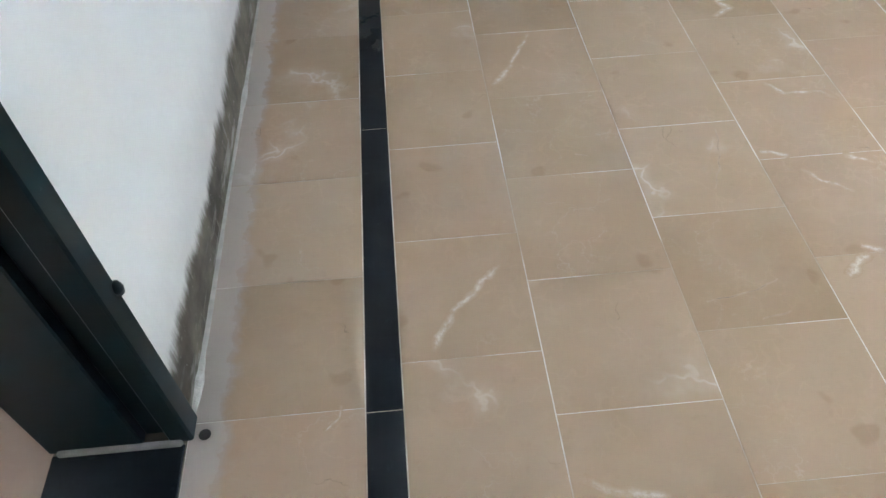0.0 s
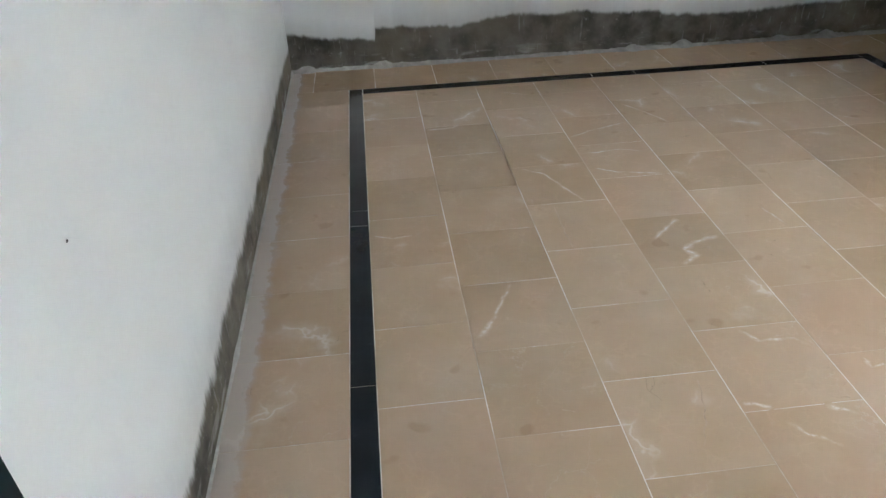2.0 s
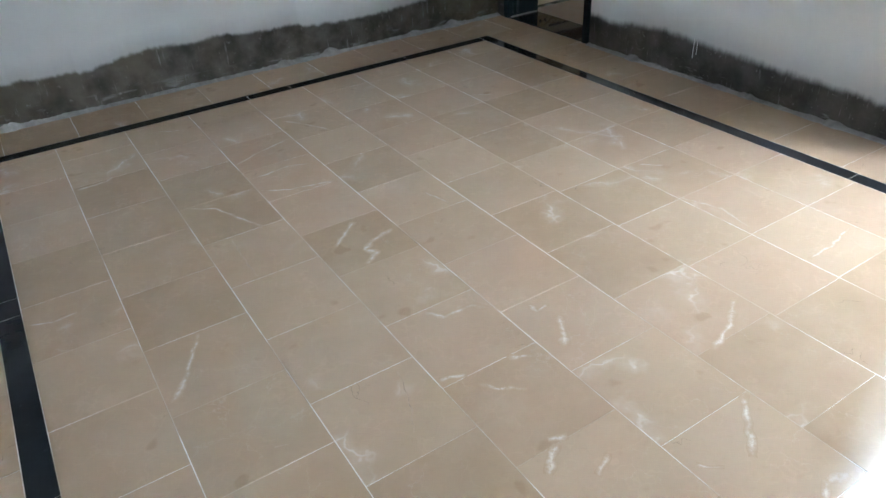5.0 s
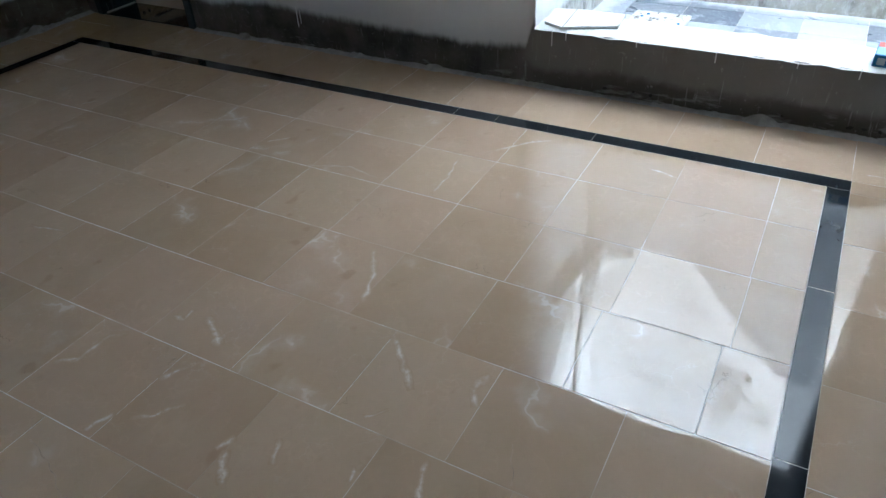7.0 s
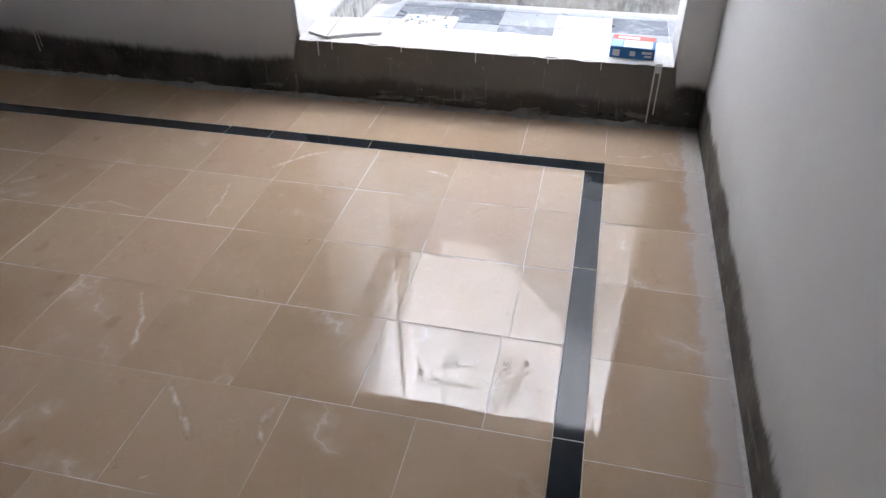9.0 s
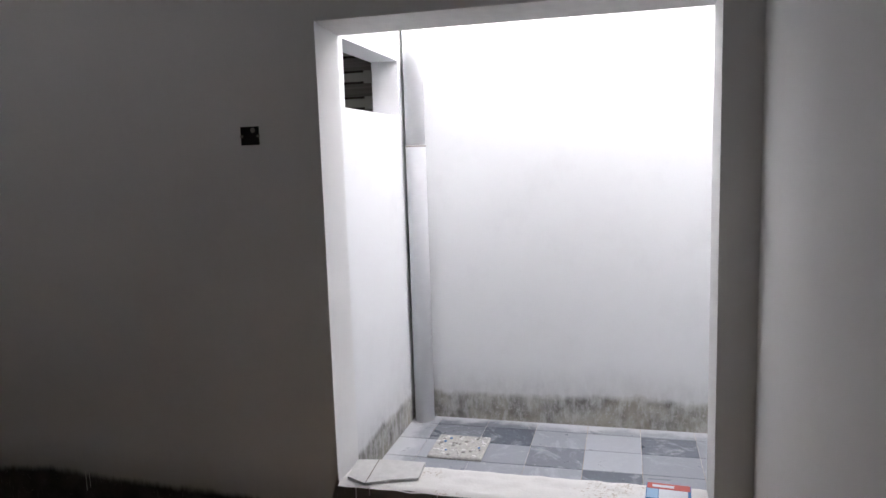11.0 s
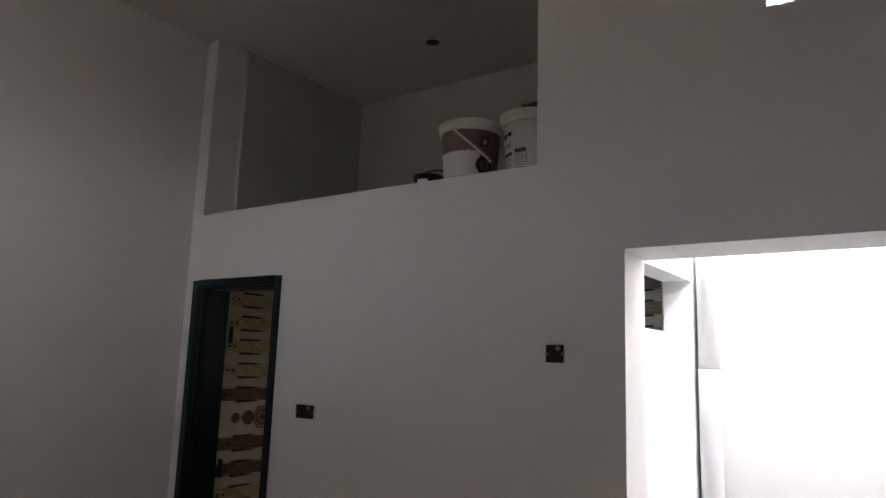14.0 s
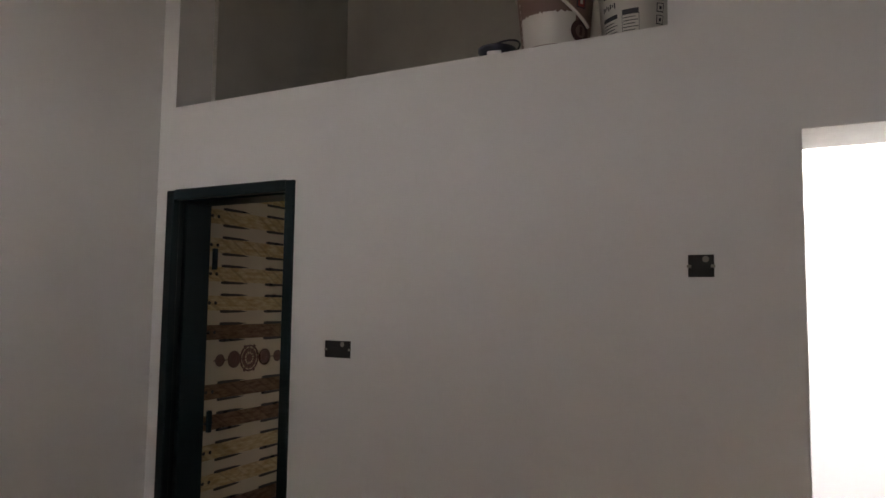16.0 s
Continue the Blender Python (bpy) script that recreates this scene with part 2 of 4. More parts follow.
def grey_stone(name, low, high):
    m = Mat(name, 0.35)
    own = m.vec("ADD", m.co, m.join(m.math("MULTIPLY", m.rand, 31.0), m.math("MULTIPLY", m.rand, 17.0), 0.0))
    warp = m.noise(4, 6, 0.7, own, 1.5)
    c = m.mix(m.ramp(m.rand, 0.25, 0.75), low, high)
    c = m.mix(m.ramp(warp, 0.5, 0.68, 0, 0.6), c, (0.48, 0.50, 0.53))
    c = m.mix(m.ramp(m.noise(24, 5, 0.7), 0.58, 0.72, 0, 0.5), c, (0.55, 0.55, 0.54))
    x, y, z = m.split(m.pos)
    ragged = m.math("MULTIPLY", m.noise(5, 4, 0.65), 0.3)
    smear = m.math("MAXIMUM", m.ramp(m.math("ADD", x, ragged), 5.26, 5.36, 0.0, 0.75), m.ramp(m.math("ADD", y, ragged), -2.74, -2.62, 0.0, 0.75))
    c = m.mix(smear, c, (0.60, 0.61, 0.62))
    m.bump(m.noise(30, 4), 0.15, 0.004)
    return m.done(c, m.ramp(warp, 0.3, 0.7, 0.25, 0.6))


def dusty_ledge(name):
    m = Mat(name, 0.75)
    c = m.mix(m.noise(14, 4), (0.66, 0.65, 0.62), (0.80, 0.79, 0.76))
    grit = m.math("MULTIPLY", m.ramp(m.noise(5, 3), 0.48, 0.65), m.ramp(m.noise(70, 4, 0.7), 0.52, 0.64))
    c = m.mix(m.math("MULTIPLY", grit, 0.7), c, (0.36, 0.27, 0.19))
    m.bump(m.noise(80, 4), 0.35, 0.004)
    return m.done(c)


def plank_print(name, a, b):
    m = Mat(name, 0.22)
    streak = m.noise(1.0, 4, 0.6, m.vec("MULTIPLY", m.vec("ADD", m.pos, m.join(m.math("MULTIPLY", m.rand, 9.0))), (14, 1, 60)))
    skew = m.vec("MULTIPLY", m.join(m.math("ADD", m.split(m.pos)[0], m.math("MULTIPLY", m.split(m.pos)[2], 1.6)), 0.0, m.rand), (24, 1, 9))
    c = m.mix(m.ramp(streak, 0.3, 0.7), a, b)
    c = m.mix(m.ramp(m.noise(1.0, 2, 0.5, skew), 0.5, 0.65, 0, 0.45), c, tuple(v * 0.55 for v in a))
    return m.done(c)


PAINT = (0.74, 0.745, 0.735)
EAST_EDGE = [(-2.87, 0.165), (-2.74, 0.146), (-2.55, 0.140), (-2.3, 0.146), (-2.0, 0.153), (-1.66, 0.174), (-1.4, 0.190), (-1.07, 0.155), (-0.9, 0.16)]
NORTH_EDGE = [(0.10, 0.200), (0.30, 0.166), (0.553, 0.142), (0.56, 0.208), (0.95, 0.192), (0.965, 0.175), (1.10, 0.210), (1.31, 0.228), (1.65, 0.221), (2.135, 0.202),
              (2.16, 0.188), (2.39, 0.163), (2.66, 0.169), (2.94, 0.189), (3.22, 0.195), (3.5, 0.188)]
# east strip's bare colour is darkened for the little light it gets
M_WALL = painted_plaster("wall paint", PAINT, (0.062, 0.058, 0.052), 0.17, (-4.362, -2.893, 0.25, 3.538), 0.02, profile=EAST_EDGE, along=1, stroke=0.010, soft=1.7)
M_WALL_B = painted_plaster("wall paint north", PAINT, (0.096, 0.086, 0.069), 0.185, None, 0.012, (0.655, 2.135), profile=NORTH_EDGE, stroke=0.010)
M_WALL_A = painted_plaster("wall paint west", PAINT, (0.105, 0.09, 0.068), 0.115, None, 0.025, stroke=0.026, soft=1.8)
M_WALL_D = painted_plaster("wall paint south", PAINT, (0.10, 0.09, 0.072), 0.14, None, 0.03, stroke=0.026, soft=1.8)
M_COURT = painted_plaster("courtyard paint", (0.74, 0.75, 0.755), (0.25, 0.245, 0.225), 0.075, None, 0.04, None, 0.05, 0.45, stroke=0.006, soft=2.2)
M_CEIL = plain("ceiling paint", (0.70, 0.68, 0.65), 0.8, 0, 0.05, 2.0, 0.1)
M_LOFT = plain("bare grey plaster", (0.50, 0.50, 0.46), 0.9, 0, 0.18, 3.5, 0.2)
M_TILE = marble_tile("beige marble")
M_BLACK = black_stone("black granite", 0.06)
M_GROUT = white_grout("white grout")
M_GREEN = green_enamel("dark green enamel")
M_MORTAR = plain("grey mortar", (0.27, 0.255, 0.225), 0.95, 0, 0.45, 24, 0.5)
M_LUMP = plain("pale crumbled mortar", (0.30, 0.29, 0.265), 0.95, 0, 0.6, 22, 0.6)
M_PLASTER = plain("chipped white plaster", (0.42, 0.405, 0.38), 0.9, 0, 0.4, 40, 0.4)
M_LEDGE = dusty_ledge("dusty whitewashed ledge")
M_SILL = plain("whitewashed sill", (0.76, 0.75, 0.72), 0.7, 0, 0.14, 16, 0.3)
M_GREY = grey_stone("pale grey marble", (0.30, 0.315, 0.345), (0.42, 0.44, 0.47))
M_GREY_DARK = grey_stone("dark grey marble", (0.10, 0.115, 0.14), (0.17, 0.185, 0.21))
M_PIPE = plain("white plastic", (0.80, 0.81, 0.82), 0.35, 0, 0.06, 8)
# near black: shade inside holes and boxes put into colour; also the pebble
M_DARK = plain("cavity shade and dark stone", (0.02, 0.019, 0.018), 0.9, 0, 0.5, 30)
M_CREAM = plain("cream glazed tile", (0.60, 0.50, 0.36), 0.2, 0, 0.12, 5)
M_OAK = plank_print("pale plank print", (0.46, 0.31, 0.15), (0.66, 0.52, 0.33))
M_WALNUT = plank_print("dark plank print", (0.13, 0.075, 0.045), (0.25, 0.16, 0.10))
# plank print greyed to stand for cool daylight on the same tiles
M_DAYLIT_PLANK = plank_print("daylit plank print", (0.20, 0.185, 0.175), (0.30, 0.28, 0.265))
M_SLOT = plain("dark slot print", (0.028, 0.016, 0.010), 0.3)
M_MOTIF = plain("brown motif print", (0.11, 0.045, 0.03), 0.3, 0, 0.7, 110)
M_CONCRETE = plain("grey concrete", (0.33, 0.32, 0.30), 0.95, 0, 0.25, 6, 0.3)


# ---- mesh helpers ----
def part(name, bm, material, parent=None, label="", smooth=False):
    me = bpy.data.meshes.new(name)
    bmesh.ops.recalc_face_normals(bm, faces=bm.faces)
    bm.to_mesh(me)
    bm.free()
    for mat in (material if isinstance(material, (list, tuple)) else [material]):
        me.materials.append(mat)
    if smooth:
        for p in me.polygons:
            p.use_smooth = True
    ob = new(name, me)
    if parent:
        ob.parent = parent
    if label:
        ob["label"] = label
    return ob


def thing(name, m, label, category, group="", kind=""):
    ob = new(name)
    ob.matrix_world = m
    return tagged(ob, label, category, group, kind)


def box(bm, x0, x1, y0, y1, z0, z1, bevel=0.0, m=None):
    r = bmesh.ops.create_cube(bm, size=1.0)
    vs = r["verts"]
    bmesh.ops.scale(bm, vec=(x1 - x0, y1 - y0, z1 - z0), verts=vs)
    bmesh.ops.translate(bm, vec=((x0 + x1) / 2, (y0 + y1) / 2, (z0 + z1) / 2), verts=vs)
    if m is not None:
        bmesh.ops.transform(bm, matrix=m, verts=vs)
    if bevel:
        es = list({e for v in vs for e in v.link_edges})
        bmesh.ops.bevel(bm, geom=es, offset=bevel, segments=1, affect="EDGES")
    return bm


def boxes(*rows, bevel=0.0):
    bm = bmesh.new()
    for r in rows:
        box(bm, *r, bevel=bevel)
    return bm


def lathe(profile, n=40):
    bm = bmesh.new()
    rings = []
    for r, z in profile:
        rings.append([bm.verts.new((r * math.cos(2 * math.pi * i / n), r * math.sin(2 * math.pi * i / n), z)) for i in range(n)])
    for a, b in zip(rings, rings[1:]):
        for i in range(n):
            bm.faces.new((a[i], a[(i + 1) % n], b[(i + 1) % n], b[i]))
    for ring in (rings[0], rings[-1]):
        if (ring[0].co.xy - ring[n // 2].co.xy).length > 1e-4:
            bm.faces.new(ring)
    return bm


def solid(xs, ys, zs, empty):
    """A solid of grid cells with its outer faces alone. empty(i, j, k): the cells that are open."""
    bm = bmesh.new()
    nx, ny, nz = len(xs) - 1, len(ys) - 1, len(zs) - 1
    keep = {}

    def v(i, j, k):
        if (i, j, k) not in keep:
            keep[i, j, k] = bm.verts.new((xs[i], ys[j], zs[k]))
        return keep[i, j, k]

    def full(i, j, k):
        return 0 <= i < nx and 0 <= j < ny and 0 <= k < nz and not empty(i, j, k)

    for i in range(nx):
        for j in range(ny):
            for k in range(nz):
                if not full(i, j, k):
                    continue
                for d, quad in (((-1, 0, 0), ((0, 0, 0), (0, 0, 1), (0, 1, 1), (0, 1, 0))), ((1, 0, 0), ((1, 0, 0), (1, 1, 0), (1, 1, 1), (1, 0, 1))),
                                ((0, -1, 0), ((0, 0, 0), (1, 0, 0), (1, 0, 1), (0, 0, 1))), ((0, 1, 0), ((0, 1, 0), (0, 1, 1), (1, 1, 1), (1, 1, 0))),
                                ((0, 0, -1), ((0, 0, 0), (0, 1, 0), (1, 1, 0), (1, 0, 0))), ((0, 0, 1), ((0, 0, 1), (1, 0, 1), (1, 1, 1), (0, 1, 1)))):
                    if not full(i + d[0], j + d[1], k + d[2]):
                        bm.faces.new([v(i + a, j + b, k + c) for a, b, c in quad])
    return bm


def tube(points, radius, n=8):
    bm = bmesh.new()
    rings = []
    pts = [Vector(p) for p in points]
    for i, p in enumerate(pts):
        d = (pts[min(i + 1, len(pts) - 1)] - pts[max(i - 1, 0)]).normalized()
        a = d.cross(Vector((0.3, 0.2, 1)) if abs(d.z) < 0.9 else Vector((1, 0, 0))).normalized()
        b = d.cross(a)
        rings.append([bm.verts.new(p + (a * math.cos(2 * math.pi * q / n) + b * math.sin(2 * math.pi * q / n)) * radius) for q in range(n)])
    for r0, r1 in zip(rings, rings[1:]):
        for q in range(n):
            bm.faces.new((r0[q], r0[(q + 1) % n], r1[(q + 1) % n], r1[q]))
    bm.faces.new(rings[0])
    bm.faces.new(rings[-1])
    return bm


# ---- plan ----
WX0, WX1 = 0.085, 3.538        # west and east wall faces
WY0, WY1 = -4.492, -0.02       # south and north wall faces
TH = 0.23                     # wall thickness
CEIL = 3.72
ROOF = 3.87
DOOR_E = (-0.893, -0.103, 2.103)
WIN = (-4.362, -2.893, 0.246, 2.122)
LOFT = (-2.495, -0.125, 2.524)
VENT = (-3.785, -3.454, 3.004, 3.346)
DOOR_W = (-4.15, -3.276, 2.10)
FILL_OPENING_W = (-2.0, -0.8, 2.6, 3.2)   # unseen opening high in the west wall, added to let fill light in
COURT_X, COURT_Y, COURT_Z = 5.22, -2.72, -0.088


# ---- structure ----
def wall_solid(name, fixed, along, xlike, openings, z0, z1, mat, label):
    """A wall of real thickness with openings (a0, a1, z0, z1) cut right through."""
    cuts = sorted({along[0], along[1], *(a for o in openings for a in o[:2])})
    zs = sorted({z0, z1, *(z for o in openings for z in o[2:])})

    def gap(a, z):
        return any(o[0] - 1e-6 < a < o[1] + 1e-6 and o[2] - 1e-6 < z < o[3] + 1e-6 for o in openings)

    if xlike:
        bm = solid(cuts, fixed, zs, lambda i, j, k: gap((cuts[i] + cuts[i + 1]) / 2, (zs[k] + zs[k + 1]) / 2))
    else:
        bm = solid(fixed, cuts, zs, lambda i, j, k: gap((cuts[j] + cuts[j + 1]) / 2, (zs[k] + zs[k + 1]) / 2))
    return tagged(part(name, bm, mat), label, "wall", kind="structure")


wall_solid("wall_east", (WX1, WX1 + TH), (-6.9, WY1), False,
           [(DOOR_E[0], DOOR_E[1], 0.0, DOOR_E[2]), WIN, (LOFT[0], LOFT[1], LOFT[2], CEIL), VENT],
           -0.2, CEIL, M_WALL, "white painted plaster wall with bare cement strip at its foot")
wall_solid("wall_north", (WY1, WY1 + TH), (WX0 - TH, 5.6), True, [], -0.2, CEIL, M_WALL_B,
           "white painted plaster wall with ragged bare cement strip at its foot")
wall_solid("wall_west", (WX0 - TH, WX0), (WY0, WY1), False, [(DOOR_W[0], DOOR_W[1], 0.0, DOOR_W[2]), FILL_OPENING_W], -0.2, CEIL, M_WALL_A,
           "white painted plaster wall with bare cement strip at its foot")
wall_solid("wall_south", (WY0 - TH, WY0), (WX0 - TH, WX1), True, [], -0.2, CEIL, M_WALL_D,
           "grey-white painted plaster wall with bare cement strip at its foot")

# courtyard walls
wall_solid("wall_bath_south", (COURT_Y, COURT_Y + 0.165), (WX1 + TH, COURT_X), True, [(4.235, 5.085, 1.847, 2.176)], -0.2, CEIL, M_COURT,
           "white painted courtyard wall with a ventilator opening")
wall_solid("wall_courtyard_east", (COURT_X, COURT_X + TH), (-7.1, COURT_Y + 0.19), False, [], -0.2, 4.7, M_COURT,
           "tall white painted courtyard wall, sunlit along its upper part")
# added out of view: casts the sloping shadow edge on the courtyard wall
wall_solid("wall_stair_head", (-6.4, -6.19), (0.4, WX1 - 0.005), True, [], -0.2, 4.9, M_COURT, "plain rendered wall added out of view to cast the sloping shadow edge")
# unseen slab, added only to keep direct sun out of the west opening
tagged(part("sunshade_west", boxes((-1.05, WX0 - TH, -3.4, -0.4, 3.46, 3.56)), M_CONCRETE), "unseen concrete slab added to keep the sun out of the west opening", "sunshade", kind="structure")
wall_solid("wall_courtyard_south", (-7.1, -6.9), (WX1, COURT_X), True, [], -0.2, 3.2, M_COURT, "white painted courtyard end wall")
wall_solid("wall_bath_east", (5.20, 5.40), (COURT_Y + 0.2, WY1), False, [], -0.2, CEIL, M_LOFT, "bare plaster wall behind the loft and bathroom")
tagged(part("wall_loft", boxes((WX1 + TH, 5.20, LOFT[1] - 0.025, WY1, LOFT[2], CEIL)), M_LOFT), "bare grey plaster side of the loft", "wall", kind="structure")
tagged(part("wall_loft_back", boxes((4.93, 5.195, COURT_Y + 0.2, LOFT[1] - 0.03, LOFT[2] + 0.001, CEIL - 0.001)), M_LOFT), "bare grey plaster back wall of the loft", "wall", kind="structure")
tagged(part("loft_slab", boxes((WX1 + TH, 5.20, COURT_Y + 0.2, WY1, 2.38, LOFT[2])), M_LOFT), "bare concrete loft slab above the bathroom", "slab", kind="structure")
tagged(part("bath_floor", boxes((WX1 + TH, 5.20, COURT_Y + 0.2, WY1, -0.2, -0.02)), plain("brown floor tile", (0.28, 0.19, 0.13), 0.4)), "brown tiled bathroom floor", "floor", kind="structure")

# hall behind the west door
hx0, hx1 = -2.2, WX0 - TH
tagged(part("hall_floor", boxes((hx0, hx1, -5.2, -2.4, -0.2, -0.004)), plain("hall floor tile", (0.30, 0.21, 0.16), 0.4)), "brown hall floor beyond the doorway", "floor", kind="structure")
wall_solid("wall_hall_north", (-2.4, -2.2), (hx0, hx1), True, [], -0.2, 2.9, M_WALL_B, "white painted hall wall")
wall_solid("wall_hall_west", (hx0 - 0.2, hx0), (-5.4, -2.2), False, [], -0.2, 2.9, M_WALL_B, "white painted hall wall")
wall_solid("wall_hall_south", (-5.4, -5.2), (hx0, hx1), True, [], -0.2, 2.9, M_WALL_B, "white painted hall wall")
tagged(part("hall_ceiling", boxes((hx0 - 0.2, hx1, -5.4, -2.2, 2.9, 3.05)), M_CEIL), "white hall ceiling", "ceiling", kind="structure")

# ceiling with two round lamp holes
HOLES = [(2.778, -0.775, 0.047), (4.315, -1.315, 0.047)]
h = 0.08
xs = sorted({WX0 - TH, 5.40, *(v for c in HOLES for v in (c[0] - h, c[0] + h))})
ys = sorted({WY0 - TH, WY1 + TH, *(v for c in HOLES for v in (c[1] - h, c[1] + h))})


def in_hole(i, j):
    cx, cy = (xs[i] + xs[i + 1]) / 2, (ys[j] + ys[j + 1]) / 2
    return any(abs(cx - a) < 1e-4 and abs(cy - b) < 1e-4 for a, b, _ in HOLES)


def outside(i, j):
    cx, cy = (xs[i] + xs[i + 1]) / 2, (ys[j] + ys[j + 1]) / 2
    return cx > WX1 + TH and cy < COURT_Y


xs = sorted({*xs, WX1 + TH})
ys = sorted({*ys, COURT_Y})
bm = solid(xs, ys, (CEIL, ROOF), lambda i, j, k: in_hole(i, j) or outside(i, j))
for cx, cy, r in HOLES:
    n = 32
    ring, rim, top = [], [], []
    for q in range(n):
        a = 2 * math.pi * q / n
        c, s = math.cos(a), math.sin(a)
        f = h / max(abs(c), abs(s))
        rim.append(bm.verts.new((cx + c * f, cy + s * f, CEIL)))
        ring.append(bm.verts.new((cx + c * r, cy + s * r, CEIL)))
        top.append(bm.verts.new((cx + c * r, cy + s * r, CEIL + 0.1)))
    for q in range(n):
        p = (q + 1) % n
        bm.faces.new((rim[q], rim[p], ring[p], ring[q]))
        bm.faces.new((ring[q], ring[p], top[p], top[q]))
tagged(part("ceiling", bm, M_CEIL), "plain off-white painted ceiling with two round lamp holes", "ceiling", kind="structure")
for cx, cy, r in HOLES:
    can = thing("lamp_hole", pose(cx, cy, CEIL), "empty round recessed lamp hole in the ceiling", "lamp hole", "ceiling lamp holes")
    part("can", lathe([(r - 0.002, 0.004), (r - 0.002, 0.08), (0.001, 0.08)], 24), M_DARK, can, "dark inside")
    part("wire_stub", tube([(0.0, 0.0, 0.078), (0.01, 0.0, 0.05), (0.005, 0.012, 0.03)], 0.003), M_PIPE, can)

# outside ground, far to the horizon
tagged(part("ground", boxes((-400, 400, -400, 400, -0.5, -0.25)), plain("dry earth", (0.30, 0.25, 0.19), 0.95, 0, 0.2, 0.8)), "dry bare ground around the house", "ground", kind="structure")
# floor slab and grout bed
floor_ob = tagged(part("floor", boxes((WX0, WX1, WY0, WY1, -0.2, -0.0007)), M_GROUT), "beige polished marble tile floor with black granite border", "floor", kind="structure")
court_ob = tagged(part("courtyard_floor", boxes((WX1 + TH, COURT_X, -6.9, COURT_Y, -0.25, COURT_Z - 0.003)), M_GROUT), "grey marble tiled courtyard floor", "floor", kind="structure")


# ---- mortar along the wall feet ----
def fillet(name, p0, p1, inward, width, height, seed, label, mat=None):
    """A rough line of mortar where floor and wall meet."""
    mat = mat or M_MORTAR
    bm = bmesh.new()
    p0, p1, inward = Vector((*p0, 0)), Vector((*p1, 0)), Vector((*inward, 0))
    n = int((p1 - p0).length / 0.008)
    rows = []
    for i in range(n + 1):
        p = p0.lerp(p1, i / n)
        s = i * 0.008
        a = noise.noise((s * 2.3, seed, 0)) * 0.5 + 0.5
        b = noise.noise((s * 11, seed, 4)) * 0.5 + 0.5
        c = noise.noise((s * 47, seed, 9))
        lump = max(0.0, noise.noise((s * 7, seed, 17)) - 0.15)
        w = width * (0.3 + 0.55 * a + 0.3 * b + 0.12 * c + 0.9 * lump)
        hh = height * (0.15 + 0.5 * a * b + 1.6 * lump + 0.12 * c)
        rows.append([bm.verts.new(p - inward * 0.004 + Vector((0, 0, max(0.003, hh)))),
                     bm.verts.new(p + inward * (w * 0.35) + Vector((0, 0, max(0.0025, hh * (0.6 + 0.3 * c))))),
                     bm.verts.new(p + inward * (w * 0.75) + Vector((0, 0, max(0.0015, hh * 0.25)))),
                     bm.verts.new(p + inward * w + Vector((0, 0, -0.001)))])
    for r0, r1 in zip(rows, rows[1:]):
        for q in range(3):
            bm.faces.new((r0[q], r0[q + 1], r1[q + 1], r1[q]))
    return tagged(part(name, bm, mat, smooth=False), label, "mortar", kind="structure")


fillet("trim_mortar_west", (WX0, DOOR_W[1]), (WX0, WY1), (1, 0), 0.012, 0.012, 1.0, "thin ragged white plaster line at the wall foot", M_PLASTER)
fillet("trim_mortar_north", (WX0, WY1), (WX1, WY1), (0, -1), 0.05, 0.045, 2.0, "rough lumpy pale mortar along the wall foot", M_LUMP)
fillet("trim_mortar_east", (WX1, DOOR_E[0]), (WX1, WY0), (-1, 0), 0.04, 0.036, 3.0, "rough lumpy pale mortar along the wall foot", M_LUMP)
fillet("trim_mortar_south", (WX1, WY0), (0.4, WY0), (0, 1), 0.02, 0.012, 4.0, "thin ragged white plaster line at the wall foot", M_PLASTER)


# ---- door frames ----
def door_frame(name, x_in, x_out, y0, y1, top, face, proud, label, hinges):
    """Pressed steel frame that lines the whole wall depth, with a stepped rebate. x_in: the room face."""
    d = 1 if x_out > x_in else -1
    ob = thing(name, pose(0, 0, 0), label, "door frame")
    xa, xm, xb = x_in - d * proud, x_in + d * 0.075, x_out + d * 0.008

    def ex(a, b):
        return (min(a, b), max(a, b))

    for nm, ya, s in (("jamb", y0, 1), ("jamb", y1, -1)):
        bm = bmesh.new()
        box(bm, *ex(xa, x_in + d * 0.03), *ex(ya - s * 0.004, ya + s * face), 0.0, top, bevel=0.004)
        box(bm, *ex(x_in + d * 0.03, xm), *ex(ya, ya + s * (face - 0.022)), 0.0, top, bevel=0.002)
        box(bm, *ex(xm, xb), *ex(ya, ya + s * face), 0.0, top, bevel=0.003)
        part(nm, bm, M_GREEN, ob)
    bm = bmesh.new()
    box(bm, *ex(xa + d * 0.001, x_in + d * 0.03), y0 + face, y1 - face, top - face, top + 0.004, bevel=0.004)
    box(bm, *ex(x_in + d * 0.03, xm), y0 + face - 0.022, y1 - face + 0.022, top - face + 0.022, top, bevel=0.002)
    box(bm, *ex(xm, xb - d * 0.001), y0 + face, y1 - face, top - face, top, bevel=0.003)
    part("head", bm, M_GREEN, ob)
    for z, y, x in hinges:
        hb = boxes((x - 0.012, x + 0.012, y - 0.012, y + 0.012, z - 0.055, z + 0.055), bevel=0.004)
        part("hinge", hb, M_GREEN, ob)
    return ob


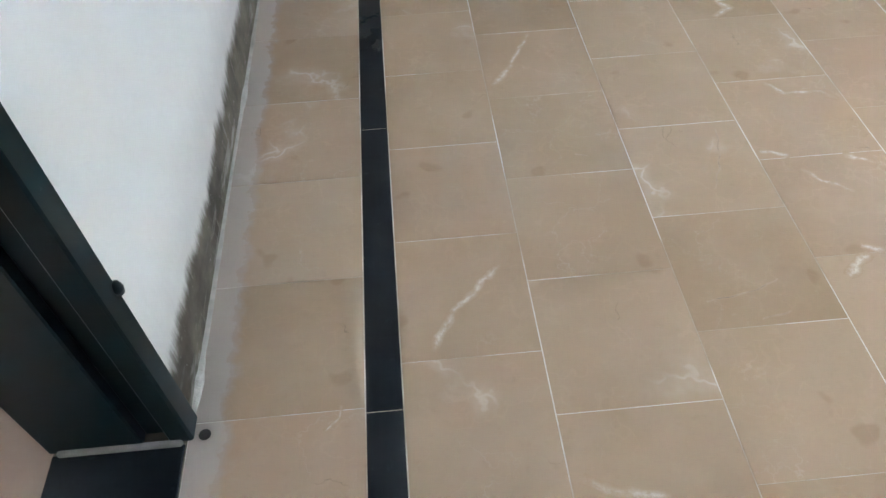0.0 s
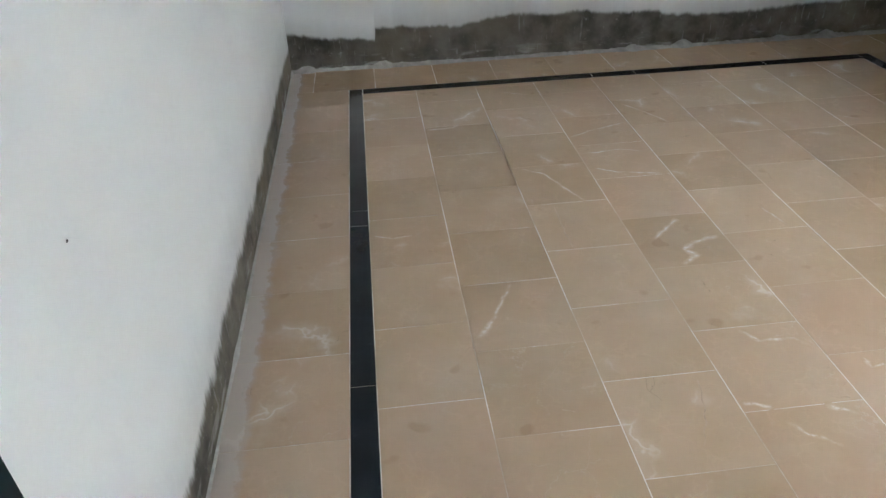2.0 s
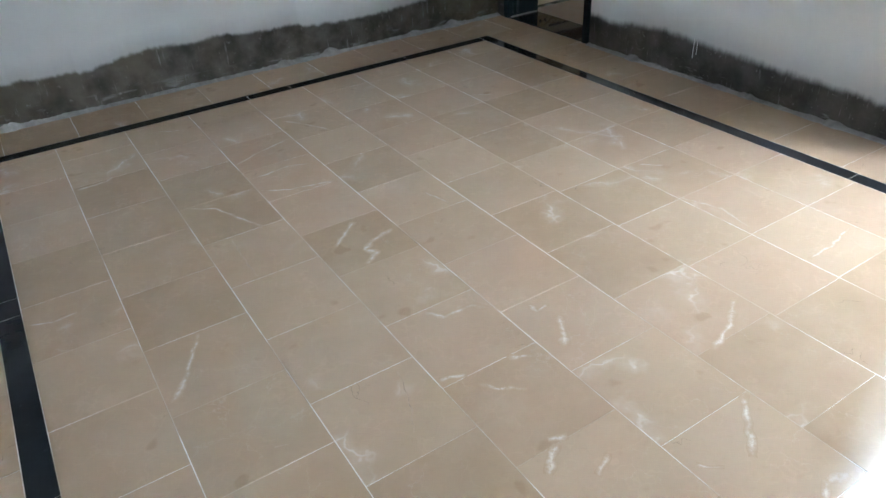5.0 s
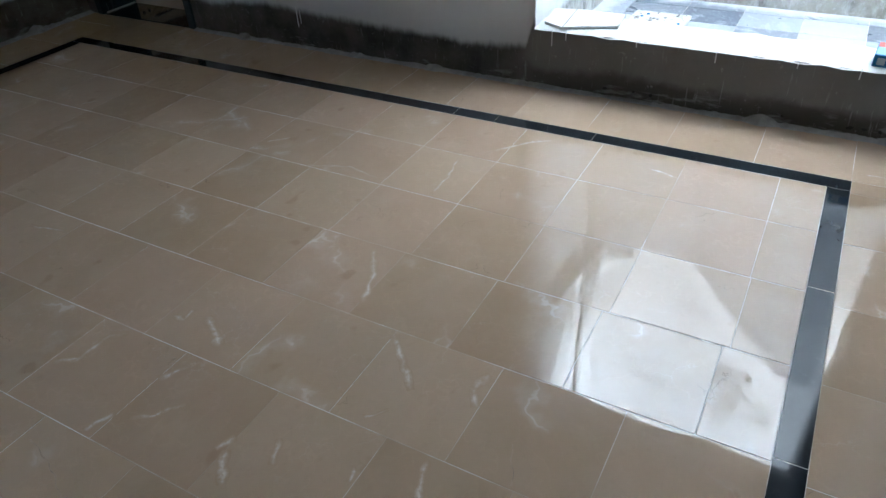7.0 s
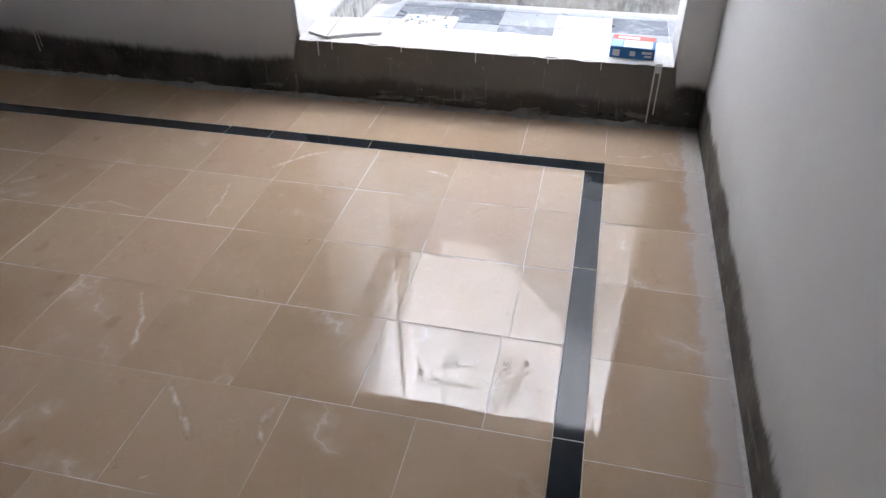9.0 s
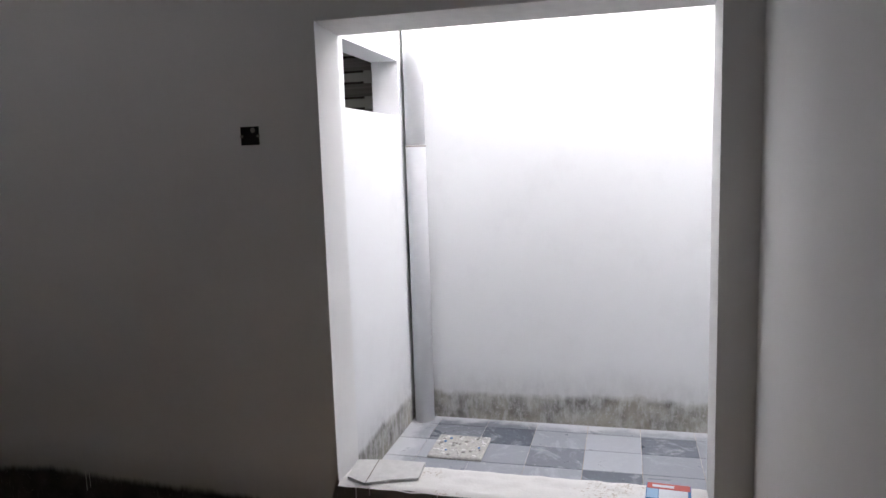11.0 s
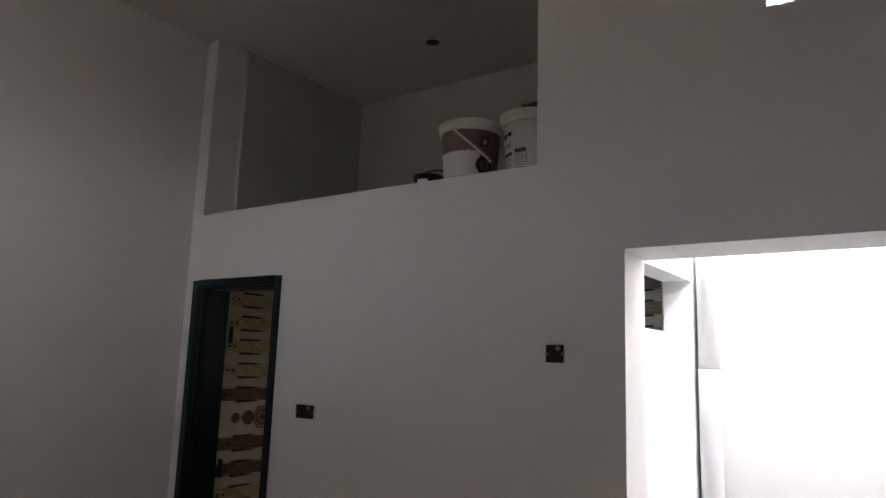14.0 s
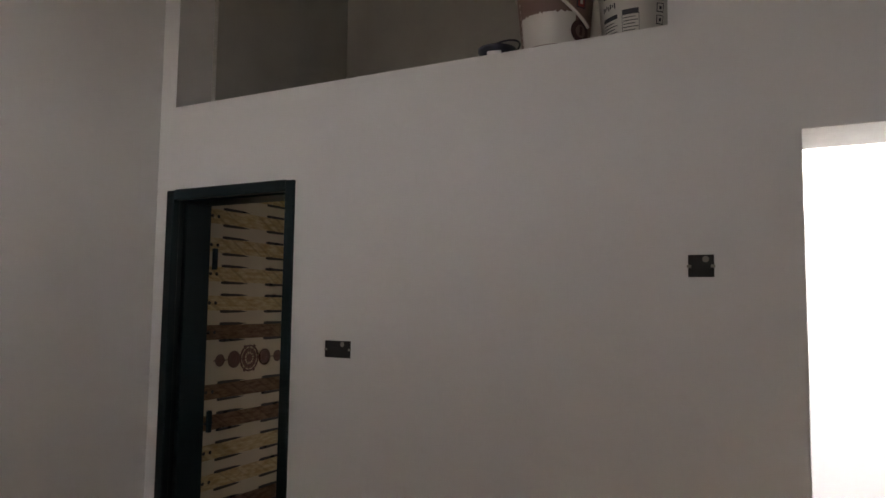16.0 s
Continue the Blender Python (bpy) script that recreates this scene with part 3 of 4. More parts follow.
door_frame("door_frame", WX1, WX1 + TH, DOOR_E[0], DOOR_E[1], DOOR_E[2], 0.047, 0.012,
           "dark green enamelled steel door frame with no leaf", [(1.78, DOOR_E[1] - 0.07, WX1 + TH + 0.02), (0.95, DOOR_E[1] - 0.07, WX1 + TH + 0.02)])
door_frame("door_frame", WX0, WX0 - TH, DOOR_W[0], DOOR_W[1], DOOR_W[2], 0.045, 0.012,
           "dark green enamelled steel door frame standing open", [])
lug = thing("frame_lug", pose(WX0 + 0.014, DOOR_W[1] - 0.002, 0.386), "small dark green welded lug on the frame edge", "lug")
part("lug_body", lathe([(0.0005, -0.012), (0.007, -0.011), (0.009, 0.0), (0.006, 0.010), (0.0005, 0.012)], 12), M_GREEN, lug, smooth=True)

for nm, x0, x1, y0, y1 in (("threshold", WX0 - TH, WX0 - 0.002, DOOR_W[0], DOOR_W[1]), ("threshold", WX1 + 0.002, WX1 + TH, DOOR_E[0], DOOR_E[1])):
    t = thing(nm, pose(0, 0, 0), "black granite threshold slab in the doorway", "threshold", "thresholds")
    part("slab", boxes((x0, x1, y0 + 0.05, y1 - 0.05, -0.19, 0.004), bevel=0.002), M_BLACK, t)
    for ya in (y1 - 0.055, y0 + 0.043):
        part("bedding", boxes((x0 + 0.01, x1 - 0.004, ya, ya + 0.012, -0.1, 0.012), bevel=0.003), M_MORTAR, t)

# ---- window sill ----
sill = thing("window_1", pose(0, 0, 0), "unglazed window opening with rough whitewashed sill", "window", kind="structure")
bm = bmesh.new()
nx, ny = 12, 60
g = [[bm.verts.new((WX1 - 0.006 + (TH + 0.012) * i / nx, WIN[0] + (WIN[1] - WIN[0]) * j / ny,
                    WIN[2] + 0.006 + 0.006 * noise.noise((i * 0.5, j * 0.35, 0.0)) - (0.008 if i in (0, nx) else 0))) for j in range(ny + 1)] for i in range(nx + 1)]
for i in range(nx):
    for j in range(ny):
        bm.faces.new((g[i][j], g[i + 1][j], g[i + 1][j + 1], g[i][j + 1]))
part("window_sill", bm, M_LEDGE, sill, "rough whitewashed sill", smooth=True)

bm = boxes((WX1 + 0.002, WX1 + TH, WIN[0], WIN[1], WIN[3] - 0.003, WIN[3] + 0.01))
for v in bm.verts:
    if v.co.x > WX1 + 0.1 and v.co.z < WIN[3]:
        v.co.z -= 0.018
part("window_head", bm, M_SILL, sill, "white painted sloping head")

grille = thing("vent_grille", pose(WX1 + TH - 0.02, 0, 0), "thin rusty wire grille in the high vent opening", "grille")
M_WIRE = plain("rusty wire", (0.16, 0.11, 0.08), 0.8, 0.3, 0.3, 60)
for yy in (VENT[0] + 0.035, (VENT[0] + VENT[1]) / 2, VENT[1] - 0.035):
    part("upright_wire", tube([(0, yy, VENT[2] - 0.004), (0.002, yy + 0.002, (VENT[2] + VENT[3]) / 2), (0, yy, VENT[3] + 0.004)], 0.0016, 6), M_WIRE, grille)
for zz in (VENT[2] + 0.03, VENT[2] + 0.17, VENT[3] - 0.035):
    part("cross_wire", tube([(0.003, VENT[0] - 0.004, zz), (0.004, -3.62, zz + 0.002), (0.003, VENT[1] + 0.004, zz)], 0.0016, 6), M_WIRE, grille)

# ---- bathroom wall tiles seen through the door ----
def slot_print(length, half):
    """A printed gap between two planks, pointed at one end."""
    bm = bmesh.new()
    flat = [(0.0, -0.7 * half), (length * 0.12, -half), (length * 0.7, -0.7 * half), (length, 0.0), (length * 0.7, 0.8 * half), (length * 0.12, half), (0.0, 0.7 * half)]
    a = [bm.verts.new((u, 0.0, w)) for u, w in flat]
    b = [bm.verts.new((u, -0.002, w)) for u, w in flat]
    bm.faces.new(a)
    bm.faces.new(b)
    for i in range(len(flat)):
        bm.faces.new((a[i], a[(i + 1) % len(a)], b[(i + 1) % len(a)], b[i]))
    return bm


bath = thing("wall_tiles", pose(0, WY1, 0), "glazed tiles printed with cream and brown planks", "wall tiles", kind="structure")
for z, tone in [(2.188, 0), (2.028, 0), (1.869, 0), (1.711, 0), (1.552, 0), (1.393, 1), (1.073, 1), (0.910, 1), (0.752, 0), (0.594, 0), (0.436, 1), (0.278, 1), (0.12, 0)]:
    part("plank", boxes((WX1 + TH, 5.13, -0.008, -0.002, z - 0.04, z + 0.04)), M_WALNUT if tone else M_OAK, bath)
    for dz in (-0.046, 0.046):
        for k in range(3):
            x = 4.0 + 0.352 * k
            part("slot", slot_print(0.21, 0.0085), M_SLOT, bath).matrix_local = pose(x - 0.02, -0.008, z + dz)
    for x in (3.90, 3.945):
        part("peg", lathe([(0.010, 0.0), (0.010, 0.004), (0.001, 0.005)], 10), M_SLOT, bath).matrix_local = pose(x, -0.006, z, 90)
cb = part("cream_tile", boxes((WX1 + TH, 5.13, -0.004, 0.0, 0.0, 2.37)), M_CREAM, bath)
for x, r in ((3.996, 0.034), (4.103, 0.048), (4.224, 0.076), (4.352, 0.048), (4.465, 0.034), (4.575, 0.048), (4.70, 0.076)):
    if r < 0.07:
        bm = lathe([(r, 0.0), (r, 0.003), (r * 0.82, 0.0045), (r * 0.72, 0.003), (r * 0.4, 0.003), (r * 0.34, 0.0045), (0.001, 0.0045)], 20)
    else:
        bm = lathe([(r * 0.3, 0.0), (r * 0.3, 0.003), (0.001, 0.0035)], 12)
        for q in range(12):
            turn = Matrix.Rotation(q * math.pi / 6, 4, "Z")
            box(bm, r * 0.25, r * (1.05 if q % 2 else 0.9), -0.0022, 0.0022, 0.0, 0.003, m=turn)
            for rad, half, tilt in ((0.62, 0.2, 0.6), (0.62, 0.2, -0.6), (0.92, 0.26, 0.0)):
                box(bm, -0.0046, 0.0046, -half * r, half * r, 0.0, 0.0032, m=turn @ Matrix.Translation((rad * r, 0, 0)) @ Matrix.Rotation(tilt, 4, "Z"))
            if q % 2 == 0:
                box(bm, r * 0.98, r * 1.12, -0.007, 0.007, 0.0, 0.003, m=turn)
    part("medallion", bm, M_MOTIF, bath).matrix_local = pose(x, -0.004, 1.238, 90)
part("medallion_chain", boxes((3.95, 4.8, -0.0065, -0.004, 1.235, 1.241)), M_MOTIF, bath)

# tiles on the bathroom's east wall, seen through the courtyard ventilator; planks greyed in colour for daylight
for z in (1.869, 2.028, 2.188):
    part("plank", boxes((5.192, 5.198, COURT_Y + 0.21, -1.2, z - 0.04, z + 0.04)), M_DAYLIT_PLANK, bath).matrix_local = pose(0, -WY1, 0)
    for dz in (-0.046, 0.046):
        for k in range(3):
            y = -2.46 + 0.36 * k
            part("slot", boxes((5.1905, 5.197, y, y + 0.16, z + dz - 0.007, z + dz + 0.007)), M_SLOT, bath).matrix_local = pose(0, -WY1, 0)

# ---- courtyard ----
pipe = thing("drain_pipe", pose(5.153, -2.796, COURT_Z), "white painted plastic drain pipe standing in the courtyard corner", "pipe")
part("lower_pipe", lathe([(0.062, 0.0), (0.062, 1.735), (0.064, 1.74), (0.0645, 1.748), (0.0635, 1.752), (0.056, 1.752)], 32), M_PIPE, pipe, smooth=True)
part("upper_pipe", lathe([(0.0595, 1.70), (0.0595, 4.6)], 32), M_PIPE, pipe, smooth=True)
part("joint_paste", lathe([(0.0605, 1.746), (0.0655, 1.748), (0.0655, 1.754), (0.0605, 1.758)], 24), M_MORTAR, pipe)

# ---- switch boxes ----
def back_box(w, hgt, y, z, label):
    ob = thing("switch_box", pose(WX1, y, z), label, "switch box", "empty wall switch boxes")
    t, d = 0.003, 0.012
    # no recess is cut: a flat plate carries the box's black and its shade
    bm = boxes((-0.001, 0.0015, -w / 2, w / 2, -hgt / 2, hgt / 2), bevel=0.0005)
    part("back", bm, M_DARK, ob, "flat black plate for the shaded box inside")
    bm = boxes((-0.004, 0.001, -w / 2 - t, w / 2 + t, hgt / 2, hgt / 2 + t), (-0.004, 0.001, -w / 2 - t, w / 2 + t, -hgt / 2 - t, -hgt / 2),
               (-0.004, 0.001, -w / 2 - t, -w / 2, -hgt / 2, hgt / 2), (-0.004, 0.001, w / 2, w / 2 + t, -hgt / 2, hgt / 2))
    part("rim", bm, M_DARK, ob)
    for s in (-1, 1):
        part("screw_lug", boxes((-0.005, -0.001, s * w / 2 - 0.007, s * w / 2 + 0.007, -0.006, 0.004), bevel=0.001), M_MORTAR, ob, "cement-smeared lug")
    part("mortar_blob", lathe([(0.0005, -0.003), (0.011, -0.002), (0.008, 0.002), (0.0005, 0.003)], 9), M_MORTAR, ob).matrix_local = pose(-0.002, -w * 0.2, hgt * 0.33, 0, 90, 0)
    return ob


back_box(0.074, 0.067, -2.590, 1.696, "empty black recessed square switch box with cement smears")
back_box(0.122, 0.064, -1.148, 1.368, "empty black recessed double switch box with cement smears")


# ---- things in the loft ----
M_BUCKET = plain("white bucket plastic", (0.66, 0.64, 0.60), 0.4, 0, 0.06, 10)
M_BROWN = plain("brown label", (0.16, 0.095, 0.08), 0.5, 0, 0.15, 12)
M_INK = plain("dark blue ink", (0.012, 0.012, 0.028), 0.5)
M_RED = plain("red print", (0.22, 0.02, 0.02), 0.5)
M_MAROON = plain("maroon print", (0.045, 0.008, 0.010), 0.5)
M_NAVY = plain("navy plastic", (0.012, 0.016, 0.035), 0.35)


def wrap(r, a0, a1, z0, z1, taper, lift=0.0014, n=4, ragged=0.0, seed=0.0):
    """A patch of label lying on a tapered bucket side. Angles in degrees."""
    bm = bmesh.new()
    n = max(n, math.ceil((a1 - a0) / 3))
    lo, hi = [], []
    for i in range(n + 1):
        a = radians(a0 + (a1 - a0) * i / n)
        zt = z1 + ragged * noise.noise((i * 0.9, seed, 0))
        for row, z in ((lo, z0), (hi, zt)):
            rr = r + taper * z + lift
            row.append(bm.verts.new((rr * math.cos(a), rr * math.sin(a), z)))
    for i in range(n):
        bm.faces.new((lo[i], lo[i + 1], hi[i + 1], hi[i]))
    return bm


def bucket(name, m, r, hgt, label):
    ob = thing(name, m, label, "bucket", "paint buckets in the loft")
    tp = 0.09
    rt = r + tp * hgt
    part("body", lathe([(0.001, 0.0), (r - 0.008, 0.0), (r, 0.008), (rt, hgt), (rt - 0.003, hgt), (r - 0.004, 0.012), (0.001, 0.01)], 48), M_BUCKET, ob, smooth=True)
    part("rim", lathe([(rt, hgt - 0.046), (rt + 0.005, hgt - 0.044), (rt + 0.005, hgt - 0.034), (rt + 0.003, hgt - 0.033), (rt + 0.003, hgt - 0.024),
                       (rt + 0.010, hgt - 0.02), (rt + 0.010, hgt), (rt - 0.003, hgt)], 48), M_BUCKET, ob, smooth=True)
    part("lid", lathe([(rt + 0.011, hgt - 0.012), (rt + 0.012, hgt + 0.006), (rt - 0.004, hgt + 0.008), (rt - 0.012, hgt + 0.001), (0.001, hgt + 0.001)], 48), M_BUCKET, ob)
    return ob, tp, rt


b1, tp, rt = bucket("paint_bucket", pose(3.692, -2.043, LOFT[2]), 0.126, 0.285, "white paint bucket with brown label and spilled paint")
lab = part("brown_label", wrap(0.126, 95, 295, 0.012, 0.244, tp), M_BROWN, b1, "brown printed label")
part("paint_spill", wrap(0.126, 133, 232, 0.014, 0.135, tp, 0.0024, 26, 0.012, 2.0), M_BUCKET, b1, "white dried paint")
part("emblem", wrap(0.126, 232, 250, 0.155, 0.205, tp, 0.0028), M_INK, lab)
part("emblem_rim", wrap(0.126, 234.5, 247.5, 0.160, 0.200, tp, 0.0034), M_RED, lab)
part("emblem_centre", wrap(0.126, 238.5, 243.5, 0.170, 0.190, tp, 0.0042), M_BUCKET, lab)
ringm = bmesh.new()
for q in range(24):
    a = 2 * math.pi * q / 24
    r0 = 0.126 + 0.003
    vs = []
    for rad in (0.024, 0.044):
        for w in (q, q + 1):
            aa = 2 * math.pi * w / 24
            ang = radians(243) + rad * math.cos(aa) / 0.13
            z = 0.068 + rad * math.sin(aa)
            rr = 0.126 + tp * z + 0.0036
            vs.append(ringm.verts.new((rr * math.cos(ang), rr * math.sin(ang), z)))
    ringm.faces.new((vs[0], vs[1], vs[3], vs[2]))
part("round_logo", ringm, M_MAROON, lab, "maroon round printed ring")
part("logo_figure", wrap(0.126, 240, 246, 0.052, 0.086, tp, 0.0044), M_MAROON, lab)
for q in range(7):
    part("side_print", wrap(0.126, 129.5, 131.5, 0.04 + q * 0.025, 0.052 + q * 0.025, tp, 0.0026, 2), M_BUCKET, lab)
hp = []
for q in range(17):
    u = q / 16
    a = radians(182 + 74 * u)
    z = 0.238 - 0.15 * u - 0.012 * math.sin(math.pi * u)
    rr = 0.126 + tp * z + 0.012
    hp.append((rr * math.cos(a), rr * math.sin(a), z))
part("handle", tube(hp, 0.0065), M_BUCKET, b1, "white plastic carrying handle", smooth=True)

b2, tp2, rt2 = bucket("paint_bucket", pose(3.803, -2.340, LOFT[2]), 0.128, 0.318, "white paint bucket with dark printed label")
for a0, a1, z0, z1 in ((168, 193, 0.118, 0.136), (130, 160, 0.110, 0.126), (168, 193, 0.02, 0.034), (130, 160, 0.012, 0.026), (150, 162, 0.205, 0.225), (134, 147, 0.198, 0.222)):
    part("printed_bar", wrap(0.128, a0, a1, z0, z1, tp2, 0.0014, 6), M_INK, b2)
for k in range(6):
    part("printed_line", wrap(0.128, 169, 192 - 4 * (k % 2), 0.044 + k * 0.012, 0.047 + k * 0.012, tp2, 0.0014, 5), M_INK, b2)
    part("printed_line", wrap(0.128, 131, 159 - 5 * (k % 2), 0.036 + k * 0.012, 0.039 + k * 0.012, tp2, 0.0014, 5), M_INK, b2)
for k in range(4):
    z = 0.03 + 0.045 * k
    pic = part("pictogram", wrap(0.128, 220, 232, z, z + 0.034, tp2, 0.0014, 4), M_INK, b2)
    part("pictogram_ground", wrap(0.128, 221.2, 230.8, z + 0.003, z + 0.031, tp2, 0.0022, 4), M_BUCKET, pic)
    part("pictogram_mark", wrap(0.128, 224, 228, z + 0.010, z + 0.022, tp2, 0.0030, 3), M_INK, pic)
part("table_frame", wrap(0.128, 167.2, 194, 0.014, 0.118, tp2, 0.0008, 6), M_INK, b2)
part("table_ground", wrap(0.128, 168, 193.2, 0.017, 0.116, tp2, 0.0011, 6), M_BUCKET, b2)
for k in range(7):
    part("printed_word", wrap(0.128, 131 + 4 * k, 133.4 + 4 * k, 0.150 + 0.004 * (k % 3), 0.172 - 0.005 * (k % 2), tp2, 0.0014, 3), M_INK, b2)
part("handle_lug", boxes((-0.146, -0.112, 0.075, 0.105, 0.268, 0.298), bevel=0.006), M_BUCKET, b2)

bottle = thing("green_bottle", pose(3.745, -2.405, LOFT[2] + 0.3185, 0, 0, 123), "green plastic bottle lying on the bucket lid", "bottle")
part("bottle_body", lathe([(0.001, -0.13), (0.026, -0.128), (0.030, -0.12), (0.030, 0.03), (0.022, 0.055), (0.013, 0.065), (0.013, 0.08), (0.001, 0.08)], 24), plain("green plastic", (0.012, 0.12, 0.07), 0.25), bottle, smooth=True).matrix_local = pose(0, 0, 0.031, 0, 90, 0)
part("cap", lathe([(0.016, 0.068), (0.017, 0.07), (0.017, 0.092), (0.001, 0.093)], 18), plain("tan plastic cap", (0.12, 0.10, 0.05), 0.4), bottle).matrix_local = pose(0, 0, 0.031, 0, 90, 0)

tin = thing("small_tub", pose(3.65, -1.815, LOFT[2]), "small dark navy plastic tub with wire handle", "tub")
part("tub_body", lathe([(0.001, 0.0), (0.062, 0.0), (0.068, 0.004), (0.074, 0.045), (0.078, 0.047), (0.078, 0.058), (0.070, 0.06), (0.001, 0.054)], 36), M_NAVY, tin, smooth=True)
part("tub_print", wrap(0.07, 170, 215, 0.012, 0.03, 0.1, 0.0015, 6), M_PIPE, tin)
part("tub_handle", tube([(0.07 * math.cos(radians(a)), 0.072 * math.sin(radians(a)) - 0.02, 0.055 + 0.022 * math.sin(radians(a - 180))) for a in range(180, 361, 15)], 0.004), M_NAVY, tin, smooth=True)

# ---- on the sill ----
bx = thing("cardboard_box", pose(3.625, -4.21, WIN[2] + 0.008, 0, 0, -4), "small blue, white and red cardboard box on the sill", "box")
M_BLUE = plain("blue card", (0.02, 0.17, 0.42), 0.45, 0, 0.1, 20)
M_CARD = plain("white card", (0.72, 0.74, 0.78), 0.5, 0, 0.06, 20)
M_REDC = plain("red card", (0.55, 0.09, 0.07), 0.5, 0, 0.1, 20)
carton = part("carton", boxes((-0.065, 0.065, -0.082, 0.082, 0.0, 0.042), bevel=0.002), M_BLUE, bx)
part("top_panel", boxes((-0.061, 0.016, -0.070, 0.035, 0.0415, 0.0428)), M_CARD, carton, "white printed panel")
part("blue_panel", boxes((-0.061, 0.016, 0.038, 0.079, 0.0415, 0.0428)), plain("pale blue card", (0.30, 0.50, 0.70), 0.5, 0, 0.1, 30), carton, "pale blue printed panel")
part("red_panel", boxes((0.018, 0.064, -0.079, 0.079, 0.0415, 0.0428)), M_REDC, carton, "red and white end")
part("white_stripe", boxes((0.03, 0.05, -0.02, 0.06, 0.0428, 0.0434)), M_CARD, carton)
for y0, y1, z0, z1 in ((-0.072, -0.035, 0.022, 0.032), (-0.072, -0.045, 0.010, 0.017), (-0.012, 0.008, 0.012, 0.03)):
    part("side_print", boxes((-0.0662, -0.064, y0, y1, z0, z1)), M_CARD, carton)
part("side_seal", boxes((-0.0664, -0.064, 0.045, 0.07, 0.008, 0.032)), M_CARD, carton)

sh = thing("broken_tile", pose(3.648, -3.06, WIN[2] + 0.012, 0, -3, 3), "broken piece of dusty white tile lying on the sill", "tile piece")
bm = bmesh.new()
outline = [(-0.06, 0.145), (-0.105, 0.055), (-0.06, -0.05), (-0.035, -0.155), (0.10, -0.155), (0.105, 0.02), (0.09, 0.15)]
lo = [bm.verts.new((x, y, 0.0)) for x, y in outline]
hi = [bm.verts.new((x, y, 0.011)) for x, y in outline]
bm.faces.new(lo)
bm.faces.new(hi)
for i in range(len(outline)):
    bm.faces.new((lo[i], lo[(i + 1) % len(lo)], hi[(i + 1) % len(lo)], hi[i]))
part("shard", bm, plain("dusty tile back", (0.60, 0.595, 0.575), 0.8, 0, 0.2, 30, 0.3), sh)
part("shard_edge", boxes((-0.105, 0.10, 0.052, 0.056, 0.0112, 0.0125)), M_MORTAR, sh)

gl = thing("gully_cover", pose(4.737, -3.123, COURT_Z), "pebbly white mosaic drain cover with blue specks", "drain cover")
part("cover", boxes((-0.155, 0.155, -0.155, 0.155, -0.002, 0.018), bevel=0.006), plain("pebble mosaic", (0.50, 0.49, 0.45), 0.8, 0, 0.5, 60, 0.6), gl)
for k in range(60):
    x, y = random.uniform(-0.14, 0.14), random.uniform(-0.14, 0.14)
    r = random.uniform(0.006, 0.013)
    part("pebble", lathe([(r, 0.0), (r * 0.9, 0.005), (0.001, 0.008)], 7), M_BLUE if k % 17 == 0 else (M_SILL if k % 3 else M_CONCRETE), gl).matrix_local = pose(x, y, 0.017, 0, 0, k * 31)


# ---- paint runs ----
def drip(x, y, z0, z1, w):
    ob = thing("paint_drip", pose(x, y, z0), "thin run of white paint down the bare cement", "paint run", "paint runs")
    part("run", boxes((-0.0025, 0.001, -w / 2, w / 2, z1 - z0, 0.0), bevel=0.0008), M_SILL, ob)


drip(WX1, -4.297, 0.25, 0.012, 0.006)
drip(WX1, -4.318, 0.25, 0.05, 0.005)
drip(WX1, -4.308, 0.252, 0.215, 0.026)
drip(WX1, -1.628, 0.20, 0.10, 0.003)
drip(WX1, -1.648, 0.19, 0.12, 0.002)
for y, ln in ((-2.97, 0.07), (-3.03, 0.04), (-3.32, 0.03), (-3.62, 0.05), (-3.9, 0.03), (-4.1, 0.04)):
    drip(WX1, y, 0.252, 0.252 - ln, 0.004)

# ---- thin dark discs for shaded pits in the bare plaster under the window ----
for y, z, w in ((-4.215, 0.033, 0.008), (-4.165, 0.034, 0.010), (-4.118, 0.032, 0.012), (-3.89, 0.036, 0.004), (-3.40, 0.034, 0.009), (-3.33, 0.038, 0.006), (-3.21, 0.034, 0.010)):
    pit = thing("pit_shade_disc", pose(WX1 - 0.0012, y, z, 0, -90, 0), "small thin dark disc for a shaded pit in the bare cement plaster", "pit", "pits under the window")
    part("pit_edge", lathe([(w, 0.0), (w * 0.85, 0.0015), (w * 0.6, 0.0003), (0.0008, 0.0002)], 5), M_DARK, pit).matrix_local = Matrix.Diagonal((0.6, 1.2, 1.0, 1.0)) @ Matrix.Rotation(y * 40, 4, "Z")
# dark disc on the wall face, coloured like the shade in a nail hole
nail = thing("nail_hole_shade", pose(WX0 + 0.0005, -2.959, 0.764, 0, 90, 0), "small dark disc for the shade in a nail hole in the white wall", "nail hole")
part("hole", lathe([(0.0027, 0.0), (0.0023, 0.0012), (0.0008, 0.0004)], 6), M_DARK, nail)
stone = thing("dark_pebble", pose(WX0 + 0.03, DOOR_W[1] - 0.036, 0.001), "small dark pebble stuck in the floor mortar", "pebble")
part("pebble_body", lathe([(0.0006, 0.0), (0.010, 0.0005), (0.011, 0.003), (0.006, 0.006), (0.0006, 0.0065)], 10), M_DARK, stone, smooth=True)

# ---- floor pieces ----
T = 0.0026  # joint


